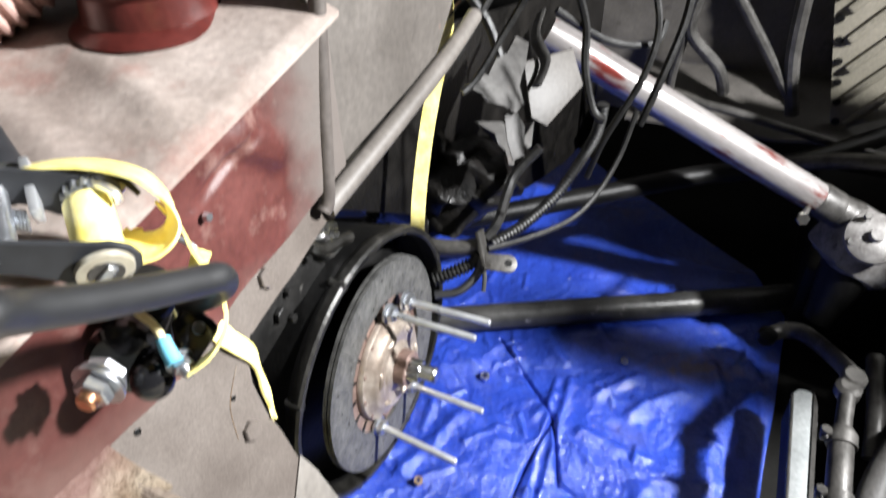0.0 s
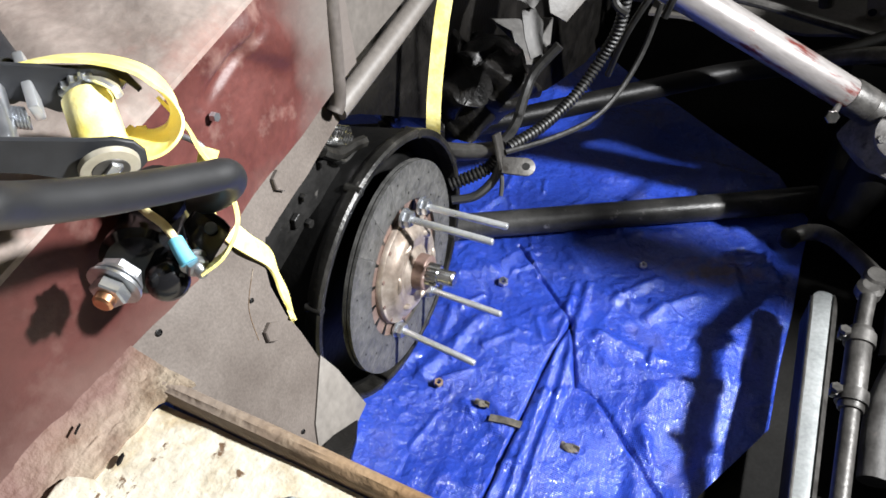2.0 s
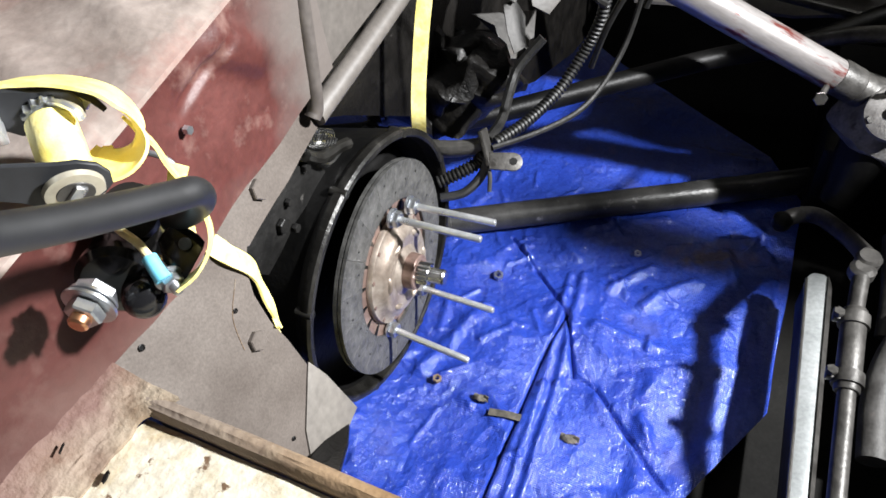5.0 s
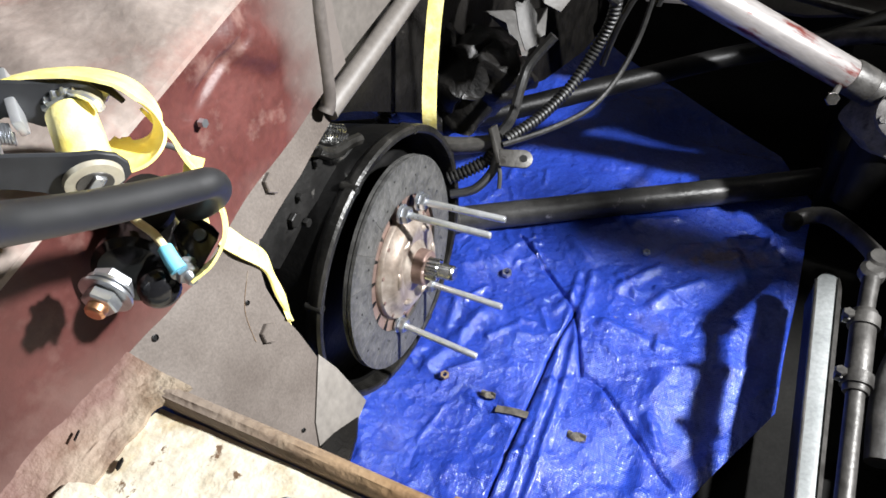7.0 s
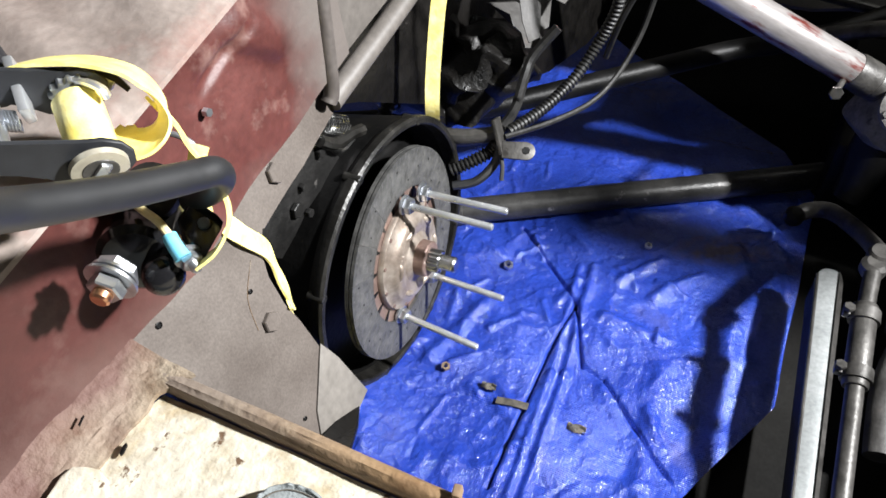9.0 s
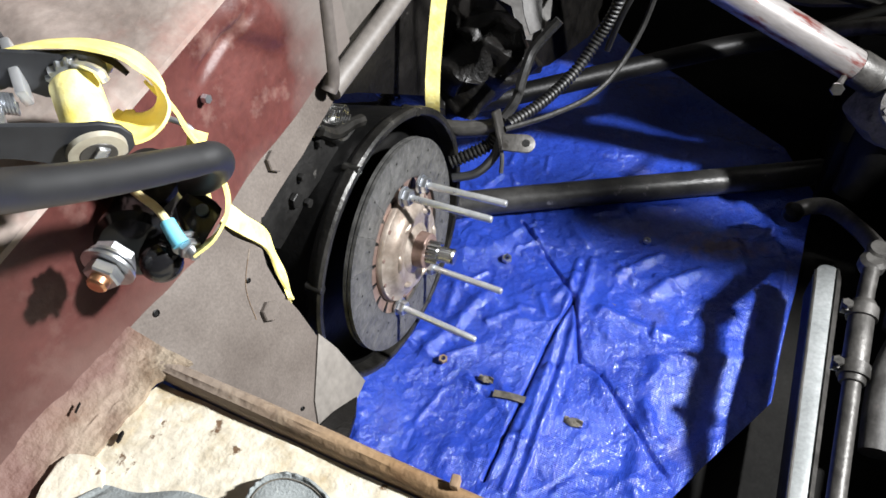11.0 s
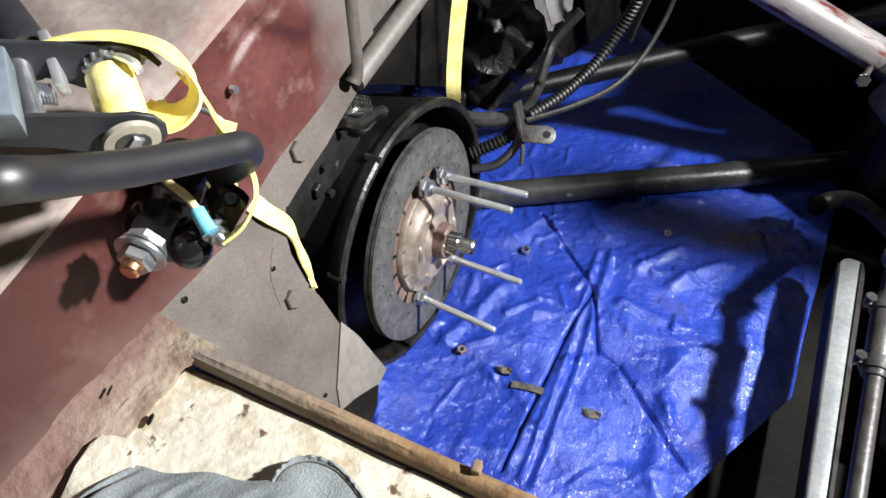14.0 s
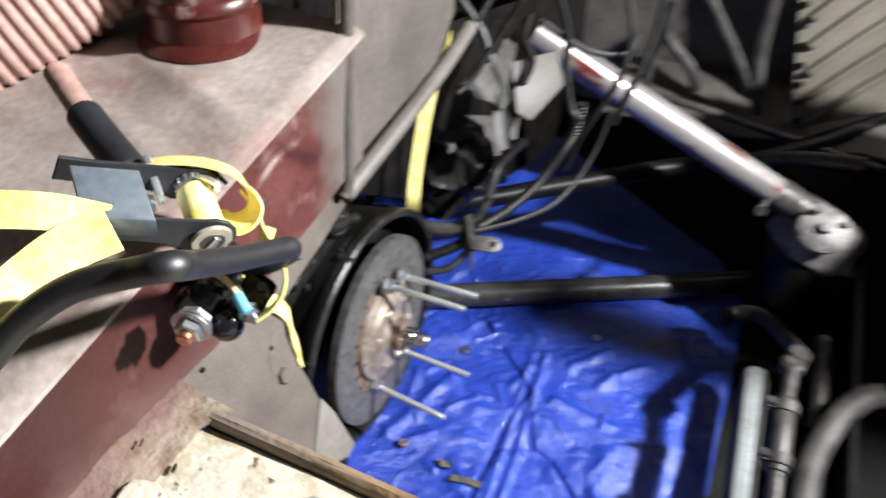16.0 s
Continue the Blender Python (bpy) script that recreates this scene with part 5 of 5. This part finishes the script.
part("lobe", lathe([(-0.010, 0.0065), (0.004, 0.0062), (0.006, 0.004)], (0.0786, -0.2448, 0.8410), V((0.0922, -0.2556, 0.8502)) - V((0.0726, -0.2418, 0.8395)), 20), GLOSSBLACK, so)
K0, K1 = V((0.0712, -0.2641, 0.8518)), V((0.0762, -0.2838, 0.8508))
kd = (K1 - K0).normalized()
kl = (K1 - K0).length
stud = part("main_stud", threads(K0, kd, 0.0042, kl - 0.006, 0.0012), ZINC, so)
part("copper_end", lathe([(kl - 0.0065, 0.0043), (kl - 0.001, 0.0043), (kl, 0.0034)], K0, kd, 20), COPPER, stud, "copper stud end")
part("washer", lathe([(kl * 0.30, 0.0100), (kl * 0.30 + 0.0014, 0.0100), (kl * 0.30 + 0.0014, 0.0042), (kl * 0.30, 0.0042)], K0, kd, 28, closed=True), ZINC, stud)
part("nut", hexa(K0 + kd * kl * 0.08, kd, 0.0088, 0.0062), ZINC, stud)
part("washer", lathe([(kl * 0.45, 0.0112), (kl * 0.45 + 0.0014, 0.0112), (kl * 0.45 + 0.0014, 0.0042), (kl * 0.45, 0.0042)], K0, kd, 28, closed=True), ZINC, stud)
part("nut", hexa(K0 + kd * kl * 0.52, kd, 0.0076, 0.0056, turn=0.4), ZINC, stud)
M0, M1 = V((0.0815, -0.2431, 0.8461)), V((0.0973, -0.2503, 0.8436))
md = (M1 - M0).normalized()
ml = (M1 - M0).length
small_stud = part("small_stud", threads(M0, md, 0.0026, ml, 0.0009), ZINC, so)
part("washer", lathe([(ml * 0.45, 0.0062), (ml * 0.45 + 0.001, 0.0062), (ml * 0.45 + 0.001, 0.0026), (ml * 0.45, 0.0026)], M0, md, 24, closed=True), ZINC, small_stud)
part("nut", hexa(M0 + md * ml * 0.55, md, 0.0050, 0.0042), ZINC, small_stud)
ear = [(0.0775, -0.2235, 0.8547), (0.0917, -0.2254, 0.8515), (0.0955, -0.2268, 0.8499), (0.0963, -0.2297, 0.8486), (0.0954, -0.2470, 0.8416), (0.0887, -0.2463, 0.8441), (0.0758, -0.2343, 0.8502)]
ear_ob = part("mount_ear", slab(ear, (-0.0025, 0.001, -0.0012), 0.0006), GLOSSBLACK, so)
part("ear_bolt", lathe([(0, 0.0028), (0.0012, 0.0022)], (0.0890, -0.2319, 0.8514), (0.6, -0.45, 0.7), 14), ZINC, ear_ob)
ear2 = [(0.0179, -0.2611, 0.8526), (0.0287, -0.2465, 0.8514), (0.0345, -0.2501, 0.8457), (0.0300, -0.2653, 0.8434), (0.0255, -0.2696, 0.8465), (0.0197, -0.2670, 0.8514)]
ear2_ob = part("mount_ear", slab(ear2, (-0.002, 0.001, -0.001), 0.0006), GREYARM, so)
part("eyelet", lathe([(0, 0.0072), (0.0025, 0.0068), (0.0025, 0.0040), (0, 0.0040)], (0.0273, -0.2649, 0.8531), (0.6, -0.35, 0.75), 24, closed=True), ZINC, ear2_ob)
part("eyelet_bolt", hexa(V((0.0269, -0.2648, 0.8528)), (0.6, -0.35, 0.75), 0.0042, 0.003), RUST, ear2_ob)
cab = thing("battery_cable", "thick glossy black rubber battery cable", "cable")
part("cable_sheath", tube([(0.0714, -0.2207, 0.8491), (0.0932, -0.2239, 0.8653), (0.1122, -0.2319, 0.8847), (0.1211, -0.2403, 0.8982), (0.1230, -0.2532, 0.9065), (0.1274, -0.2841, 0.9270), (0.1330, -0.3099, 0.9466), (0.1394, -0.3241, 0.9597),
                           (0.1232, -0.3289, 0.9540), (0.1054, -0.3380, 0.9487), (0.0898, -0.3492, 0.9385), (0.0793, -0.3607, 0.9269), (0.0659, -0.3803, 0.9050)], 0.0058, 20), RUBBER, cab)
sw = thing("signal_wire", "pale yellow wire with a cyan crimp sleeve", "wire")
part("wire", tube([(0.0578, -0.2385, 0.8588), (0.0665, -0.2415, 0.8603), (0.0761, -0.2435, 0.8593), (0.0818, -0.2455, 0.8563), (0.0851, -0.2471, 0.8535)], 0.0019, 10), WIREYEL, sw)
part("crimp_sleeve", tube([(0.0831, -0.2460, 0.8553), (0.0878, -0.2487, 0.8522), (0.0917, -0.2504, 0.8490)], (0.0032, 0.0036), 14), CYAN, sw, "cyan crimp sleeve")
part("ring_terminal", lathe([(0, 0.0052), (0.0011, 0.0052), (0.0011, 0.0026), (0, 0.0026)], M0 + md * ml * 0.38, md, 24, closed=True), ZINC, sw)
sc = solo("panel_screw", hexa((0.0405, -0.1700, 0.8560), (1, 0, 0.1), 0.0026, 0.0035), ZINC, "small zinc screw in the red panel", "screw")

# ---- on the cowl: sleeved rod and flexible duct ----
rod = thing("sleeved_rod", "pinkish metal rod in a grey rubber sleeve", "rod")
part("rod", tube([(-0.0460, -0.2139, 0.9464), (-0.0229, -0.2246, 0.9386), (-0.0007, -0.2347, 0.9319)], 0.0072, 16), DUCT, rod)
part("sleeve", tube([(-0.0124, -0.2300, 0.9352), (0.0167, -0.2428, 0.9299), (0.0425, -0.2544, 0.9276)], 0.0095, 16), PLATE, rod, "dark grey rubber sleeve")
solo("flexible_duct", tube([(-0.2197, -0.2256, 0.9063), (-0.1822, -0.1797, 0.9207), (-0.1569, -0.1389, 0.9358), (-0.1318, -0.0932, 0.9564), (-0.0999, -0.0287, 0.9936)], 0.034, 28, ridges=0.0016, pitch=0.009), DUCT,
     "ribbed pinkish-brown flexible heater duct", "duct")


# ---- grey cloth on the apron ledge ----
RIM = [V(q) for q in ((0.1503, -0.3255, 0.7725), (0.1441, -0.3134, 0.7725), (0.1430, -0.3054, 0.7725), (0.1461, -0.2981, 0.7725), (0.1535, -0.2932, 0.7725), (0.1647, -0.2917, 0.7725), (0.1746, -0.2940, 0.7725), (0.1836, -0.2981, 0.7725), (0.1952, -0.3040, 0.7725))]
RIM = smooth_path(RIM, 8)
MID = V((0.1843, -0.3251, 0.7755))


def flap_at(u, v, lift=0.0):
    k = u * (len(RIM) - 1)
    a = RIM[int(k)].lerp(RIM[min(int(k) + 1, len(RIM) - 1)], k - int(k))
    p = a.lerp(MID, v)
    hem = 0.0016 * math.exp(-((v - 0.05) / 0.045) ** 4) * (1 + 0.3 * math.sin(u * 70 + 2 * math.sin(u * 23)))
    p.z += -0.007 + 0.008 * min(1.0, v * 14) ** 0.5 + hem + wob((p.x * 40, p.y * 40, 3), 1.4, 0.0022) + lift
    return p


cl = thing("work_cloth", "folded grey denim work cloth lying on the apron", "cloth")
part("flap", sheet(150, 60, flap_at, (0, 0, -0.002)), DENIM, cl)
part("stitching", tube([flap_at(k / 40, 0.125, 0.0002) for k in range(41)], 0.0004, 6), DIRT, cl)


def fold_at(u, v):
    x = 0.074 + 0.104 * u
    y = -0.334 + 0.36 * (x - 0.084) - 0.016 * max(0.0, 1 - u / 0.1) ** 2 - 0.010 * max(0.0, (u - 0.82) / 0.18) ** 2 + 0.0012 * math.sin(u * 19)
    roll = math.sin(min(1.0, v * 9) * math.pi / 2)
    ends = min(1.0, 0.45 + u * 5) * min(1.0, 0.55 + (1 - u) * 3)
    pleat = 0.006 * math.exp(-((u - 0.13 + 0.25 * v) / 0.025) ** 2) + 0.0025 * math.exp(-((u - 0.45 + 0.1 * v) / 0.03) ** 2)
    return V(x - 0.05 * v, y - 0.20 * v, 0.7735 + (0.0095 * ends - pleat) * roll + wob((u * 7, v * 7, 8), 1.5, 0.003) * roll)


part("fold", sheet(90, 60, fold_at, (0, 0, -0.003)), DENIM, cl)

# ---- small things on the tarp ----
T0 = 0.006


def on_tarp(p, dz=0.0):
    return V(p[0], p[1], T0 + dz)


for q, r, name, lab in (((-0.0776, 0.4678, 0.0000), 0.0105, "hex_nut", "zinc hex nut dropped on the blue tarp"), ((-0.0896, 0.2086, 0.0000), 0.0085, "hex_nut", "dark rusty hex nut dropped on the blue tarp"),
                        ((0.1587, 0.6169, 0.0000), 0.0075, "hex_nut", "small bright nut dropped on the blue tarp")):
    solo(name, hexa(on_tarp(q), (0.08, -0.1, 1), r, r * 0.9, r * 0.55), ZINC if r != 0.0085 else RUST, lab, "nut", "nuts on the tarp")
st0, st1 = on_tarp((0.0185, 0.1831, 0.0000)), on_tarp((0.0769, 0.1917, 0.0000))
solo("metal_strip", ribbon([st0, st0.lerp(st1, 0.5) + V(0, 0, 0.003), st1], 0.013, 0.002, (-0.25, 1, 0)), DIRT, "dull grey metal strip lying on the tarp", "strip")
for q, s, nm in (((0.1589, 0.1844, 0.0000), 0.014, "dry_leaf"), ((-0.0035, 0.2014, 0.0000), 0.012, "dirt_flake"), ((0.1386, 0.4329, 0.0000), 0.011, "dirt_flake")):
    c = on_tarp(q, 0.001)
    solo(nm, sheet(8, 6, lambda u, v: c + V((u - 0.5) * 2.2 * s, (v - 0.5) * s * (1.3 - abs(u - 0.45)), 0.005 * math.sin(u * 5) * math.sin(v * 4) + wob((u * 4 + s * 99, v * 4, 1), 1.5, 0.004) + 0.003), (0, 0, -0.001)),
         DIRT, "dry brown leaf scrap on the blue tarp" if nm == "dry_leaf" else "dark flake of dirt on the blue tarp", "debris")
